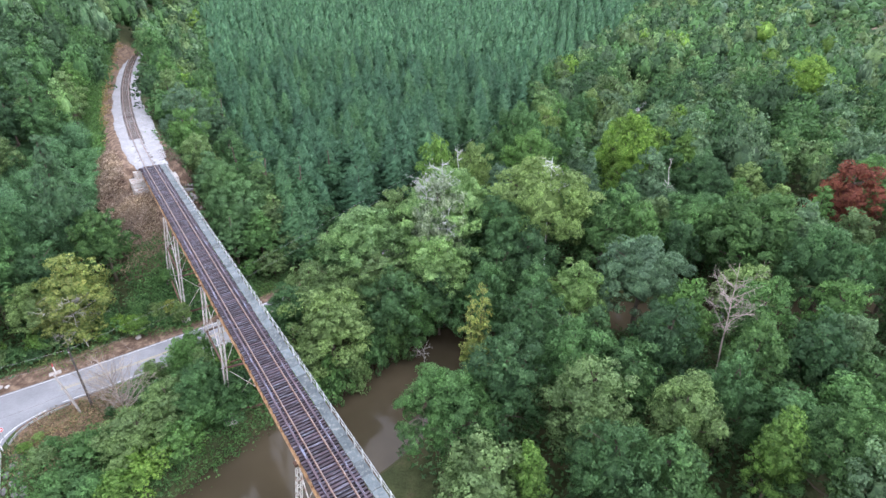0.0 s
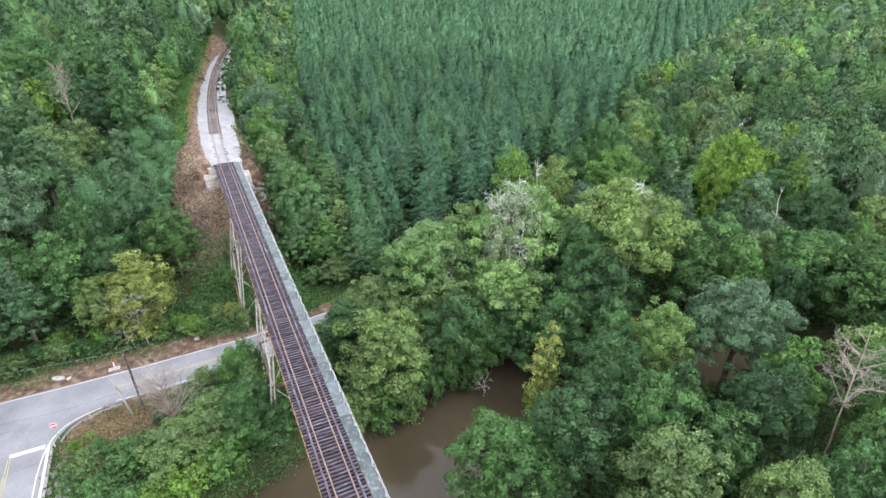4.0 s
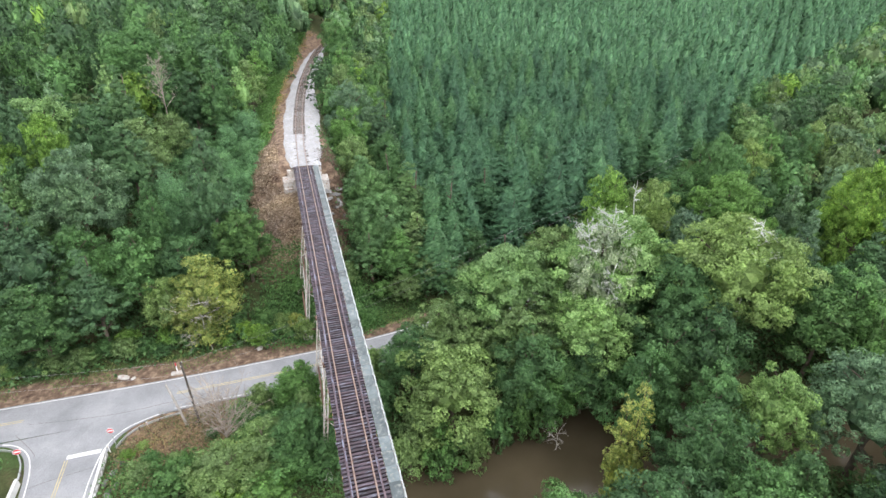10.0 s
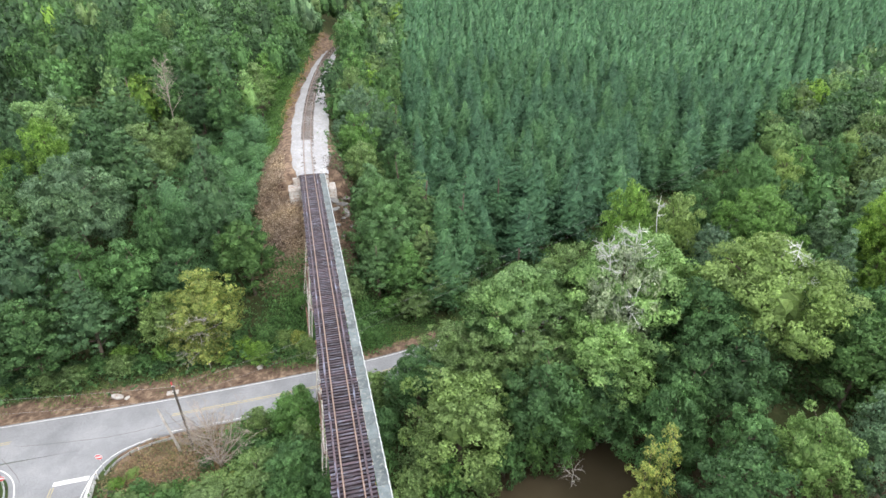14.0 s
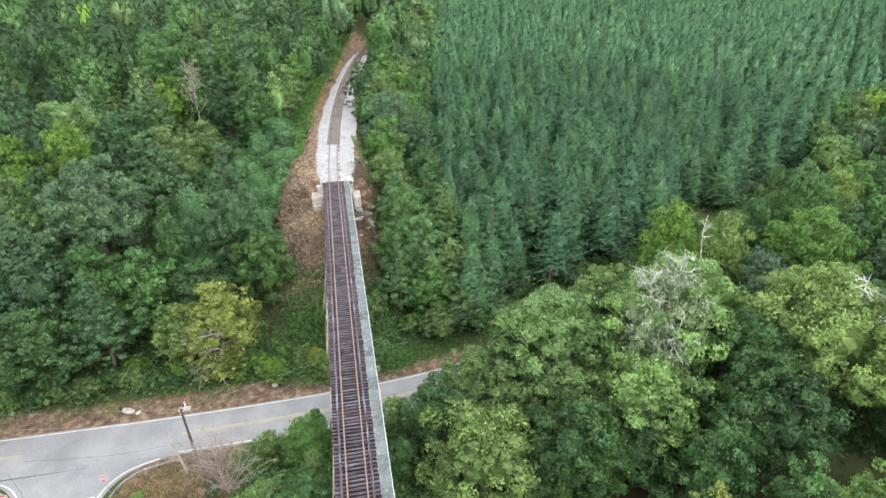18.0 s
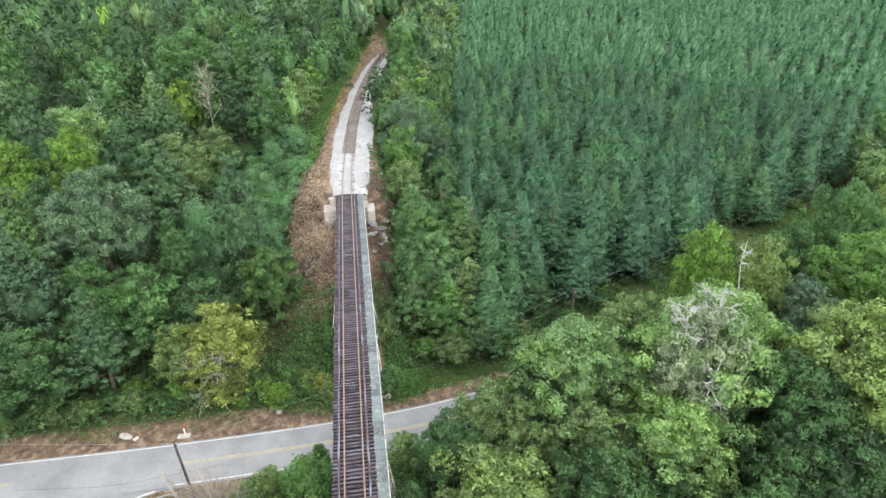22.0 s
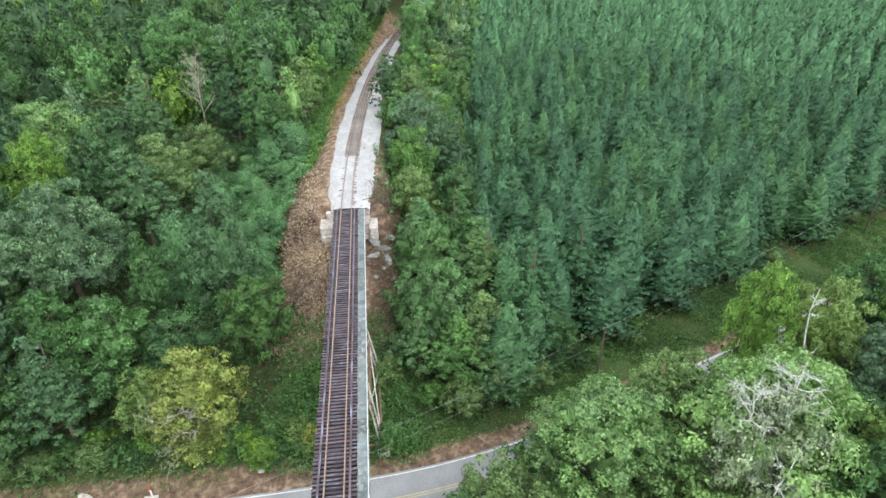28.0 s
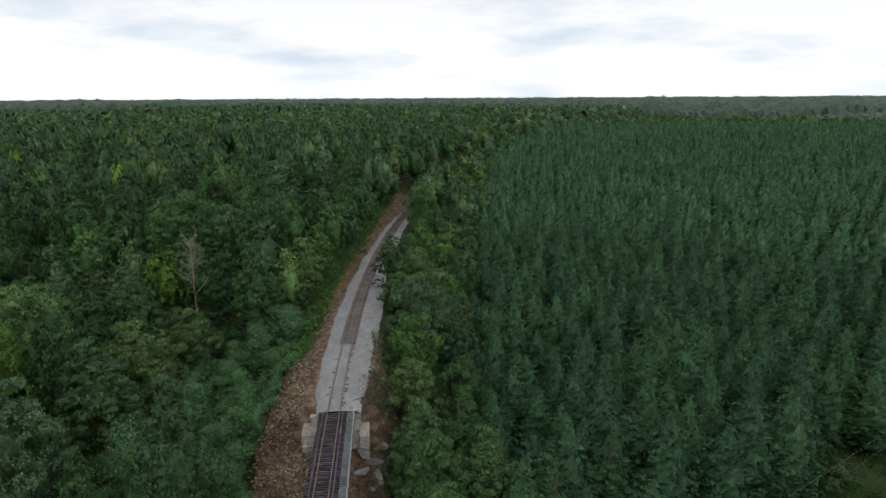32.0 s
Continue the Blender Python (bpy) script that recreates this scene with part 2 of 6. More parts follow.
RAIL = surface("rusty_rail", (0.15, 0.085, 0.058), (0.27, 0.17, 0.125), 1.5, 20, 0.55, 0.15, 0.3, 0.1)
RAILTOP = surface("worn_rail_head", (0.22, 0.165, 0.14), (0.33, 0.26, 0.225), 1.0, 15, 0.4, 0.05, 0.4, 0.1)
GRATE = surface("galvanised_walkway", (0.078, 0.098, 0.102), (0.138, 0.162, 0.168), 1.1, 22, 0.6, 0.2, 0.2, 0.32, None, (0.20, 0.21, 0.195))
PLATE = surface("dull_patch_plate", (0.13, 0.15, 0.155), (0.21, 0.23, 0.23), 2, 18, 0.6, 0.1, 0.2, 0.3)
GALV = surface("galvanised_pipe", (0.42, 0.44, 0.44), (0.60, 0.62, 0.61), 2, 20, 0.4, 0.05, 0.4, 0.08)
STEEL = surface("faded_white_steel", (0.40, 0.37, 0.33), (0.62, 0.60, 0.56), 0.7, 10, 0.7, 0.2, 0.1, 0.12, None, (0.24, 0.12, 0.07))
RUST = surface("rusted_steel", (0.085, 0.05, 0.038), (0.185, 0.11, 0.078), 0.8, 12, 0.8, 0.3, 0.1, 0.2)
GIRDER = surface("ochre_rusted_girder", (0.26, 0.15, 0.07), (0.46, 0.31, 0.17), 0.5, 9, 0.75, 0.2, 0.1, 0.15, None, (0.15, 0.08, 0.05))
CONCRETE = surface("stained_concrete", (0.30, 0.28, 0.255), (0.56, 0.535, 0.50), 0.9, 9, 0.9, 0.3, 0, 0.08, None, (0.25, 0.14, 0.085))
WHITEWASH = surface("weathered_pale_concrete", (0.42, 0.42, 0.41), (0.66, 0.66, 0.645), 0.8, 9, 0.9, 0.2, 0, 0.06)
ROCK = surface("grey_rock", (0.11, 0.108, 0.104), (0.26, 0.256, 0.246), 1.4, 9, 0.95, 0.5, 0, 0.3)
GRAVEL = surface("white_gravel", (0.225, 0.225, 0.23), (0.345, 0.345, 0.352), 0.55, 6, 0.95, 0.35, 0, 0.05, (1, 0.45, 1), (0.25, 0.235, 0.22))
ASPHALT = surface("sun_bleached_asphalt", (0.195, 0.20, 0.21), (0.28, 0.285, 0.295), 0.22, 12, 0.9, 0.15, 0, 0.0)
WHITEPAINT = surface("worn_white_paint", (0.48, 0.48, 0.475), (0.70, 0.70, 0.69), 1.5, 12, 0.8, 0.05, 0, 0.05)
YELLOWPAINT = surface("worn_yellow_paint", (0.34, 0.30, 0.19), (0.50, 0.41, 0.21), 0.6, 12, 0.8, 0.05, 0, 0.05)
SIGNRED = surface("red_sign_face", (0.48, 0.03, 0.04), (0.60, 0.05, 0.06), 2, 20, 0.45, 0, 0, 0)
SIGNWHITE = surface("white_sign_face", (0.78, 0.78, 0.78), (0.85, 0.85, 0.85), 2, 20, 0.45, 0, 0, 0)
POLEWOOD = surface("tarred_pole_wood", (0.06, 0.05, 0.045), (0.13, 0.115, 0.10), 1.0, 14, 0.9, 0.4)
WIRE = surface("grey_cable", (0.22, 0.22, 0.22), (0.34, 0.34, 0.33), 1.0, 14, 0.6, 0)


def make_water():
    m, nt, b = nodes_of("muddy_river_water")
    geo = nt.nodes.new("ShaderNodeNewGeometry")
    n1 = noise_of(nt, 0.12, 4, 0.5, geo.outputs["Position"])
    r1 = ramp(nt, [(0.3, (0.048, 0.039, 0.023)), (0.7, (0.072, 0.058, 0.036))])
    nt.links.new(n1.outputs["Fac"], r1.inputs["Fac"])
    nt.links.new(r1.outputs["Color"], b.inputs["Base Color"])
    b.inputs["Roughness"].default_value = 0.08
    b.inputs["IOR"].default_value = 1.33
    n2 = noise_of(nt, 1.4, 3, 0.5, geo.outputs["Position"])
    bp = nt.nodes.new("ShaderNodeBump")
    bp.inputs["Strength"].default_value, bp.inputs["Distance"].default_value = 0.12, 0.05
    nt.links.new(n2.outputs["Fac"], bp.inputs["Height"])
    nt.links.new(bp.outputs["Normal"], b.inputs["Normal"])
    return m


def make_ground():
    """Forest floor, with grass, bare red-brown dirt and pale gravel laid in by the ground's own layers."""
    m, nt, b = nodes_of("ground_cover")
    geo = nt.nodes.new("ShaderNodeNewGeometry")
    p = geo.outputs["Position"]
    n1, n2, n3 = noise_of(nt, 0.35, 5, 0.6, p), noise_of(nt, 3.0, 5, 0.65, p), noise_of(nt, 0.9, 4, 0.6, p)
    floor = ramp(nt, [(0.3, (0.035, 0.045, 0.018)), (0.55, (0.06, 0.07, 0.028)), (0.75, (0.10, 0.075, 0.045))])
    grass = ramp(nt, [(0.3, (0.036, 0.066, 0.02)), (0.58, (0.056, 0.088, 0.03)), (0.76, (0.115, 0.09, 0.055))])
    dirt = ramp(nt, [(0.3, (0.068, 0.043, 0.032)), (0.5, (0.150, 0.104, 0.074)), (0.7, (0.31, 0.225, 0.155))])
    for n, r in ((n1, floor), (n3, grass), (n3, dirt)):
        nt.links.new(n.outputs["Fac"], r.inputs["Fac"])
    col = floor.outputs["Color"]
    for layer, r in (("grass", grass), ("dirt", dirt)):
        at = nt.nodes.new("ShaderNodeAttribute")
        at.attribute_name = layer
        ad = nt.nodes.new("ShaderNodeMath")
        ad.operation = "MULTIPLY_ADD"
        nt.links.new(n2.outputs["Fac"], ad.inputs[0])
        ad.inputs[1].default_value = 0.8
        nt.links.new(at.outputs["Fac"], ad.inputs[2])
        edge = ramp(nt, [(0.72, (0, 0, 0)), (0.92, (1, 1, 1))])
        nt.links.new(ad.outputs["Value"], edge.inputs["Fac"])
        col = mix_of(nt, col, r.outputs["Color"], edge.outputs["Color"])
    fine = ramp(nt, [(0.25, (0.6, 0.6, 0.6)), (0.75, (1.3, 1.3, 1.3))])
    nt.links.new(n2.outputs["Fac"], fine.inputs["Fac"])
    col = mix_of(nt, col, fine.outputs["Color"], 0.9, "MULTIPLY")
    nt.links.new(col, b.inputs["Base Color"])
    b.inputs["Roughness"].default_value = 0.95
    b.inputs["Specular IOR Level"].default_value = 0.15
    bp = nt.nodes.new("ShaderNodeBump")
    bp.inputs["Strength"].default_value, bp.inputs["Distance"].default_value = 0.6, 0.15
    nt.links.new(n2.outputs["Fac"], bp.inputs["Height"])
    nt.links.new(bp.outputs["Normal"], b.inputs["Normal"])
    return m


WATER, GROUND = make_water(), make_ground()


# ---- mesh helpers ----
def link_mesh(name, mesh, mat, parent=None, label=""):
    ob = new(name, mesh)
    if mat is not None and not mesh.materials:
        mesh.materials.append(mat)
    ob.parent = parent
    return tagged(ob, label)


def unit(v):
    v = np.asarray(v, float)
    return v / (np.linalg.norm(v, axis=1)[:, None] + 1e-9)


def np_mesh(name, verts, faces, mat=None, smooth=False, normals=None):
    """A mesh from arrays: verts (n, 3), faces (m, k) with k corners each, and the vertices' normals if given."""
    verts, faces = np.asarray(verts, np.float32), np.asarray(faces, np.int32)
    me = bpy.data.meshes.new(name)
    me.vertices.add(len(verts))
    me.vertices.foreach_set("co", verts.ravel())
    k = faces.shape[1]
    me.loops.add(faces.size)
    me.loops.foreach_set("vertex_index", faces.ravel())
    me.polygons.add(len(faces))
    me.polygons.foreach_set("loop_start", np.arange(0, faces.size, k, dtype=np.int32))
    me.polygons.foreach_set("use_smooth", np.full(len(faces), smooth))
    if mat is not None:
        me.materials.append(mat)
    me.update(calc_edges=True)
    if normals is not None:
        me.attributes.new("custom_normal", "FLOAT_VECTOR", "POINT").data.foreach_set("vector", unit(normals).astype(np.float32).ravel())
        me.update()
    return me


def part(name, bm, mat, parent, label=""):
    me = bpy.data.meshes.new(name)
    bm.to_mesh(me)
    bm.free()
    return link_mesh(name, me, mat, parent, label)


def thing(name, place, label, category, group="", kind=""):
    ob = new(name)
    ob.location = place
    ob.empty_display_size = 0.3
    return tagged(ob, label, category, group, kind)


def box(bm, x0, x1, y0, y1, z0, z1, bevel=0.0):
    made = bmesh.ops.create_cube(bm, size=1, matrix=Matrix.Translation(((x0 + x1) / 2, (y0 + y1) / 2, (z0 + z1) / 2)) @ Matrix.Diagonal((x1 - x0, y1 - y0, z1 - z0, 1)))
    if bevel:
        edges = {e for v in made["verts"] for e in v.link_edges}
        bmesh.ops.bevel(bm, geom=list(edges), offset=bevel, segments=1, affect="EDGES")
    return bm


def beam(bm, a, b, w, d, roll=None):
    """A bar of section w x d from a to b."""
    a, b = Vector(a), Vector(b)
    q = (b - a).to_track_quat("Z", "Y").to_matrix().to_4x4()
    bmesh.ops.create_cube(bm, size=1, matrix=Matrix.Translation((a + b) / 2) @ q @ Matrix.Diagonal((w, d, (b - a).length, 1)))
    return bm


def tube(points, radii, sides=6):
    """Arrays of a tapered tube along points."""
    pts, vs, fs = np.asarray(points, float), [], []
    for i, p in enumerate(pts):
        d = pts[min(i + 1, len(pts) - 1)] - pts[max(i - 1, 0)]
        d /= np.linalg.norm(d) + 1e-9
        u = np.cross(d, (0.31, 0.95, 0.05) if abs(d[2]) > 0.8 else (0, 0, 1))
        u /= np.linalg.norm(u) + 1e-9
        w = np.cross(d, u)
        a = np.arange(sides) * 2 * np.pi / sides
        vs.append(p + radii[i] * (np.cos(a)[:, None] * u + np.sin(a)[:, None] * w))
    for i in range(len(pts) - 1):
        for j in range(sides):
            k = (j + 1) % sides
            fs.append((i * sides + j, i * sides + k, (i + 1) * sides + k, (i + 1) * sides + j))
    return np.vstack(vs), np.array(fs)


def join(list_of_vf):
    vs, fs, n = [], [], 0
    for v, f in list_of_vf:
        vs.append(v)
        fs.append(np.asarray(f) + n)
        n += len(v)
    return np.vstack(vs), np.vstack(fs)


# ---- the lie of the land ----
def smooth01(v, a, b):
    s = np.clip((v - a) / (b - a), 0, 1)
    return s * s * (3 - 2 * s)


TRACK_BEND, TRACK_RADIUS, RAIL_Z = 110.0, 620.0, 17.25


def track_x(y):
    return np.where(y > TRACK_BEND, (np.maximum(y, TRACK_BEND) - TRACK_BEND) ** 2 / (2 * TRACK_RADIUS), 0.0)


ROAD = np.array([(-420, 110), (-200, 86), (-90, 81), (-44, 80.2), (-20, 79.9), (2, 80.6), (16, 82.6), (30, 86.6), (50, 94), (67, 100.3), (85, 106.6), (140, 127), (260, 150), (420, 170)], float)
RIVER = np.array([(-160, 18), (-60, 32), (-20, 43), (0, 50.5), (10, 53), (20, 55.2), (32, 57.2), (45, 56), (57, 50.5), (66, 43), (80, 35), (120, 24), (260, -10)], float)


def dense(poly, step=1.5):
    out = []
    n = len(poly)
    for i in range(n - 1):
        p0, p1, p2, p3 = poly[max(i - 1, 0)], poly[i], poly[i + 1], poly[min(i + 2, n - 1)]
        k = max(2, int(np.linalg.norm(p2 - p1) / step))
        for s in np.arange(k) / k:
            out.append(0.5 * (2 * p1 + (p2 - p0) * s + (2 * p0 - 5 * p1 + 4 * p2 - p3) * s * s + (3 * p1 - p0 - 3 * p2 + p3) * s ** 3))
    out.append(poly[-1])
    return np.array(out)


ROAD_LINE, RIVER_LINE = dense(ROAD), dense(RIVER)


def dist_to(line, x, y):
    x, y = np.asarray(x, float), np.asarray(y, float)
    d = np.full(x.shape, 1e9)
    for px, py in line[::2]:
        d = np.minimum(d, (x - px) ** 2 + (y - py) ** 2)
    return np.sqrt(d)


def wave(x, y, s, seed):
    return (np.sin(x / s + seed) * np.cos(y / (s * 1.3) - seed * 2.1) + 0.5 * np.sin((x + y) / (s * 0.53) + seed * 3.7)) / 1.5


def land(x, y):
    """Height of the ground."""
    x, y = np.asarray(x, float), np.asarray(y, float)
    left = 0.6 * smooth01(y, 84, 90) + 9.5 * smooth01(y, 88, 128) + 6 * smooth01(y, 130, 190) + 10 * smooth01(y, 180, 320) + 5 * smooth01(y, 320, 700)
    front = 84 + 0.36 * np.maximum(x, 0)
    right = 1.0 * smooth01(y, front, front + 12) + 5.5 * smooth01(y, front + 20, front + 110) + 12 * smooth01(y, front + 100, front + 330) + 3 * smooth01(y, front + 330, front + 700)
    right = right - 9 * smooth01(x, 420, 900)
    side = smooth01(x - track_x(y), -9, 12)
    h = left * (1 - side) + right * side
    h = h + 0.9 * wave(x, y, 31, 1.0) * smooth01(y, 95, 170) + 3.0 * wave(x, y, 170, 2.0) * smooth01(np.hypot(x, y), 250, 600)
    # the river's bed and banks
    dr = dist_to(RIVER_LINE, x, y) / (1 - 0.42 * smooth01(x, 22, 42))
    h = h * smooth01(dr, 7, 16) + (-5.2) * (1 - smooth01(dr, 5.5, 11.5))
    # the railway's embankment and the slope under the end of the bridge
    off = np.abs(x - track_x(y))
    crest = 12.5 * smooth01(y, 88, 113) + 4.35 * smooth01(y, 116.9, 118.9)
    fall = np.where(x < track_x(y), 1 - smooth01(off, 3.6, 13), 1 - smooth01(off, 4.2, 11.5))
    h = np.where(y > 86, h + np.maximum(crest - h, 0) * fall, h)
    # the road's level bench
    dd = dist_to(ROAD_LINE, x, y)
    h = h * smooth01(dd, 4.0, 9.0) - 0.06 * (1 - smooth01(dd, 4.0, 9.0))
    bd = np.maximum(np.abs(x + 32.6) - 5.0, np.maximum(y - 78, 45 - y))
    h = np.where(y > 58, h * smooth01(bd, 0, 4) - 0.06 * (1 - smooth01(bd, 0, 4)), h)
    return h


def spread(near0, near1, step, far, grow=1.13):
    a = list(np.arange(near0, near1 + step / 2, step))
    s, v = step, near1
    while v < far:
        s *= grow
        v += s
        a.append(v)
    s, v = step, near0
    while v > -far:
        s *= grow
        v -= s
        a.insert(0, v)
    return np.array(a)


gx, gy = spread(-60, 80, 1.25, 4200), spread(20, 200, 1.25, 4200)
GX, GY = np.meshgrid(gx, gy)
GZ = land(GX, GY)


def land1(x, y):
    """Height of the ground sheet at one place."""
    i = int(min(max(np.searchsorted(gx, x) - 1, 0), len(gx) - 2))
    j = int(min(max(np.searchsorted(gy, y) - 1, 0), len(gy) - 2))
    u, w = (x - gx[i]) / (gx[i + 1] - gx[i]), (y - gy[j]) / (gy[j + 1] - gy[j])
    return float((GZ[j, i] * (1 - u) + GZ[j, i + 1] * u) * (1 - w) + (GZ[j + 1, i] * (1 - u) + GZ[j + 1, i + 1] * u) * w)


gv = np.stack([GX.ravel(), GY.ravel(), GZ.ravel()], 1)
nx, ny = len(gx), len(gy)
gi = np.arange(nx * ny).reshape(ny, nx)
gf = np.stack([gi[:-1, :-1], gi[:-1, 1:], gi[1:, 1:], gi[1:, :-1]], -1).reshape(-1, 4)
ground_mesh = np_mesh("ground", gv, gf, GROUND, True)
dR = dist_to(ROAD_LINE, gv[:, 0], gv[:, 1])
offs = gv[:, 0] - track_x(gv[:, 1])
under = smooth01(gv[:, 1], 84, 90) * (1 - smooth01(np.abs(offs), 9, 13)) * (1 - smooth01(gv[:, 1], 96, 100))
grass_l = np.clip((1 - smooth01(dR, 7, 11)) * 0.55 + under * 0.7 + (1 - smooth01(dR, 13, 17)) * 0.75 * smooth01(gv[:, 0], 18, 30) * (gv[:, 1] > 80), 0, 1)
corner = smooth01(gv[:, 0], -27.5, -25.5) * (1 - smooth01(gv[:, 0], -15, -12)) * smooth01(gv[:, 1], 63, 66) * (gv[:, 1] < 77)
dirt_l = np.clip((1 - smooth01(dR, np.where(gv[:, 0] < -6, 5.6, 4.2), np.where(gv[:, 0] < -6, 9.0, 7.2))) * 0.84 * (gv[:, 1] > 78) + corner * 0.9 + smooth01(gv[:, 1], 96, 102) * (1 - smooth01(np.abs(offs + 0.8 + 1.0 * smooth01(gv[:, 1], 140, 180)), 7 - 2.8 * smooth01(gv[:, 1], 125, 150), 11 - 5.5 * smooth01(gv[:, 1], 125, 150))) * (1 - smooth01(gv[:, 1], 250, 270)) * 0.95, 0, 1)
for name, vals in (("grass", grass_l), ("dirt", dirt_l)):
    at = ground_mesh.attributes.new(name, "FLOAT", "POINT")
    at.data.foreach_set("value", vals.astype(np.float32))
tagged(link_mesh("ground", ground_mesh, None), "forest floor with grassy verges and bare brown earth", "ground", kind="structure")


# ---- river ----
def ribbon(line, half_l, half_r, z0, z1=None):
    """A strip along a line; with z1 it gets a thickness from z0 up to z1."""
    d = np.gradient(line, axis=0)
    d /= np.linalg.norm(d, axis=1)[:, None]
    nrm = np.stack([-d[:, 1], d[:, 0]], 1)
    l, r = line + nrm * half_l, line - nrm * half_r
    n = len(line)
    top = z0 if z1 is None else z1
    v = np.vstack([np.c_[l, np.full(n, top)], np.c_[r, np.full(n, top)]])
    i = np.arange(n - 1)
    f = [np.stack([i, i + n, i + n + 1, i + 1], 1)]
    if z1 is not None:
        v = np.vstack([v, np.c_[l, np.full(n, z0)], np.c_[r, np.full(n, z0)]])
        f += [np.stack([i + 2 * n, i, i + 1, i + 1 + 2 * n], 1), np.stack([i + n, i + 3 * n, i + 3 * n + 1, i + n + 1], 1)]
    return v, np.vstack(f)


v, fc = ribbon(RIVER_LINE, 13, 13, -2.6)
tagged(link_mesh("river", np_mesh("river", v, fc, WATER, True), None), "slow muddy brown river with dull sky reflections", "river", kind="structure")

# ---- roads ----
v, fc = ribbon(ROAD_LINE, 3.35, 3.35, -0.2, 0.03)
road = tagged(link_mesh("road", np_mesh("road", v, fc, ASPHALT), None), "pale grey two-lane asphalt road with worn lines", "road", kind="structure")


def line_strip(name, pts, width, mat, parent, z=0.034, label=""):
    pts = np.asarray(pts, float)
    sv, sf = ribbon(pts, width / 2, width / 2, z)
    return link_mesh(name, np_mesh(name, sv, sf, mat), None, parent, label)


def offset_line(line, by):
    d = np.gradient(line, axis=0)
    d /= np.linalg.norm(d, axis=1)[:, None]
    return line + np.stack([-d[:, 1], d[:, 0]], 1) * by


inside = lambda lo, hi: ROAD_LINE[(ROAD_LINE[:, 0] > lo) & (ROAD_LINE[:, 0] < hi)]
line_strip("edge_line", offset_line(inside(-400, 400), 3.05), 0.12, WHITEPAINT, road, label="white edge line")
line_strip("edge_line", offset_line(inside(-22, 400), -3.0), 0.12, WHITEPAINT, road, label="white edge line")
line_strip("edge_line", offset_line(inside(-400, -43), -3.0), 0.12, WHITEPAINT, road, label="white edge line")
for lo, hi in ((-400, -39), (-22, 400)):
    for by in (-0.15, 0.15):
        line_strip("centre_line", offset_line(inside(lo, hi), by), 0.11, YELLOWPAINT, road, label="faded yellow centre line")

# the side road: from the junction to the road bridge over the river
east = dense(np.array([(-19.5, 76.6), (-22.5, 76.3), (-25.7, 75.2), (-27.3, 73.8), (-28.3, 71.6), (-28.8, 68), (-28.9, 62), (-28.9, 30)]), 0.6)
west = dense(np.array([(-46.5, 76.9), (-42.2, 76.4), (-40.0, 75.6), (-38.3, 74.0), (-37.3, 71.9), (-36.6, 68.3), (-36.4, 62), (-36.4, 30)]), 0.6)
ys = np.concatenate([np.arange(76.6, 60, -0.35), np.arange(60, 29, -2.0)])
ex, wx = np.interp(-ys, -east[:, 1], east[:, 0]), np.interp(-ys, -west[:, 1], west[:, 0])
n = len(ys)
v = np.vstack([np.c_[wx, ys, np.full(n, 0.03)], np.c_[ex, ys, np.full(n, 0.03)], np.c_[wx, ys, np.full(n, -0.25)], np.c_[ex, ys, np.full(n, -0.25)]])
i = np.arange(n - 1)
fc = np.vstack([np.stack([i, i + 1, i + n + 1, i + n], 1), np.stack([i + 2 * n, i + 2 * n + 1, i + 1, i], 1), np.stack([i + n, i + n + 1, i + 3 * n + 1, i + 3 * n], 1)])
side_road = tagged(link_mesh("side_road", np_mesh("side_road", v, fc, ASPHALT), None), "pale asphalt side road meeting the main road", "road", kind="structure")
line_strip("edge_line", np.c_[ex, ys][1:] + (-0.55, 0.1), 0.13, WHITEPAINT, side_road, label="white edge line")
line_strip("edge_line", np.c_[wx, ys][1:] + (0.55, 0.1), 0.13, WHITEPAINT, side_road, label="white edge line")
for dx in (-0.14, 0.14):
    line_strip("centre_line", [(-32.75 + dx, 71.4), (-32.75 + dx, 60), (-32.75 + dx, 31)], 0.11, YELLOWPAINT, side_road, label="faded yellow centre line")
line_strip("stop_line", [(-32.8, 71.9), (-29.1, 71.9)], 0.62, WHITEPAINT, side_road, label="white painted stop line")
# tar seals
for pts in ([(-39, 79.2), (-33, 78.4), (-27, 78.0), (-16, 78.9)], [(-36.2, 68.2), (-33, 68.9), (-29.4, 69.4)], [(-40, 77.6), (-37.5, 74.6), (-36.6, 73.2)]):
    line_strip("tar_seam", dense(np.array(pts, float), 0.8), 0.04, POLEWOOD, side_road if pts[0][1] < 70 else road, 0.036)

# parapets of the road bridge
for x, y1, solid, lab in ((-28.3, 71.0, False, "pale concrete road-bridge parapet with balusters"), (-37.0, 69.2, True, "solid white concrete road-bridge parapet")):
    th = thing("bridge_parapet", (x, (y1 + 34) / 2, 0), lab, "parapet")
    yc = (y1 + 34) / 2
    part("rail", box(bmesh.new(), -0.17, 0.17, 34 - yc, y1 - yc, 0.72, 0.98, 0.03), WHITEWASH, th)
    part("base", box(bmesh.new(), -0.15, 0.15, 34 - yc, y1 - yc, -0.25, 0.22), WHITEWASH, th)
    if solid:
        part("panel", box(bmesh.new(), -0.12, 0.12, 34 - yc, y1 - yc, 0.22, 0.72), WHITEWASH, th)
    else:
        for yy in np.arange(34.5, y1, 1.1):
            part("baluster", box(bmesh.new(), -0.11, 0.11, yy - 0.14 - yc, yy + 0.14 - yc, 0.22, 0.72), WHITEWASH, th)


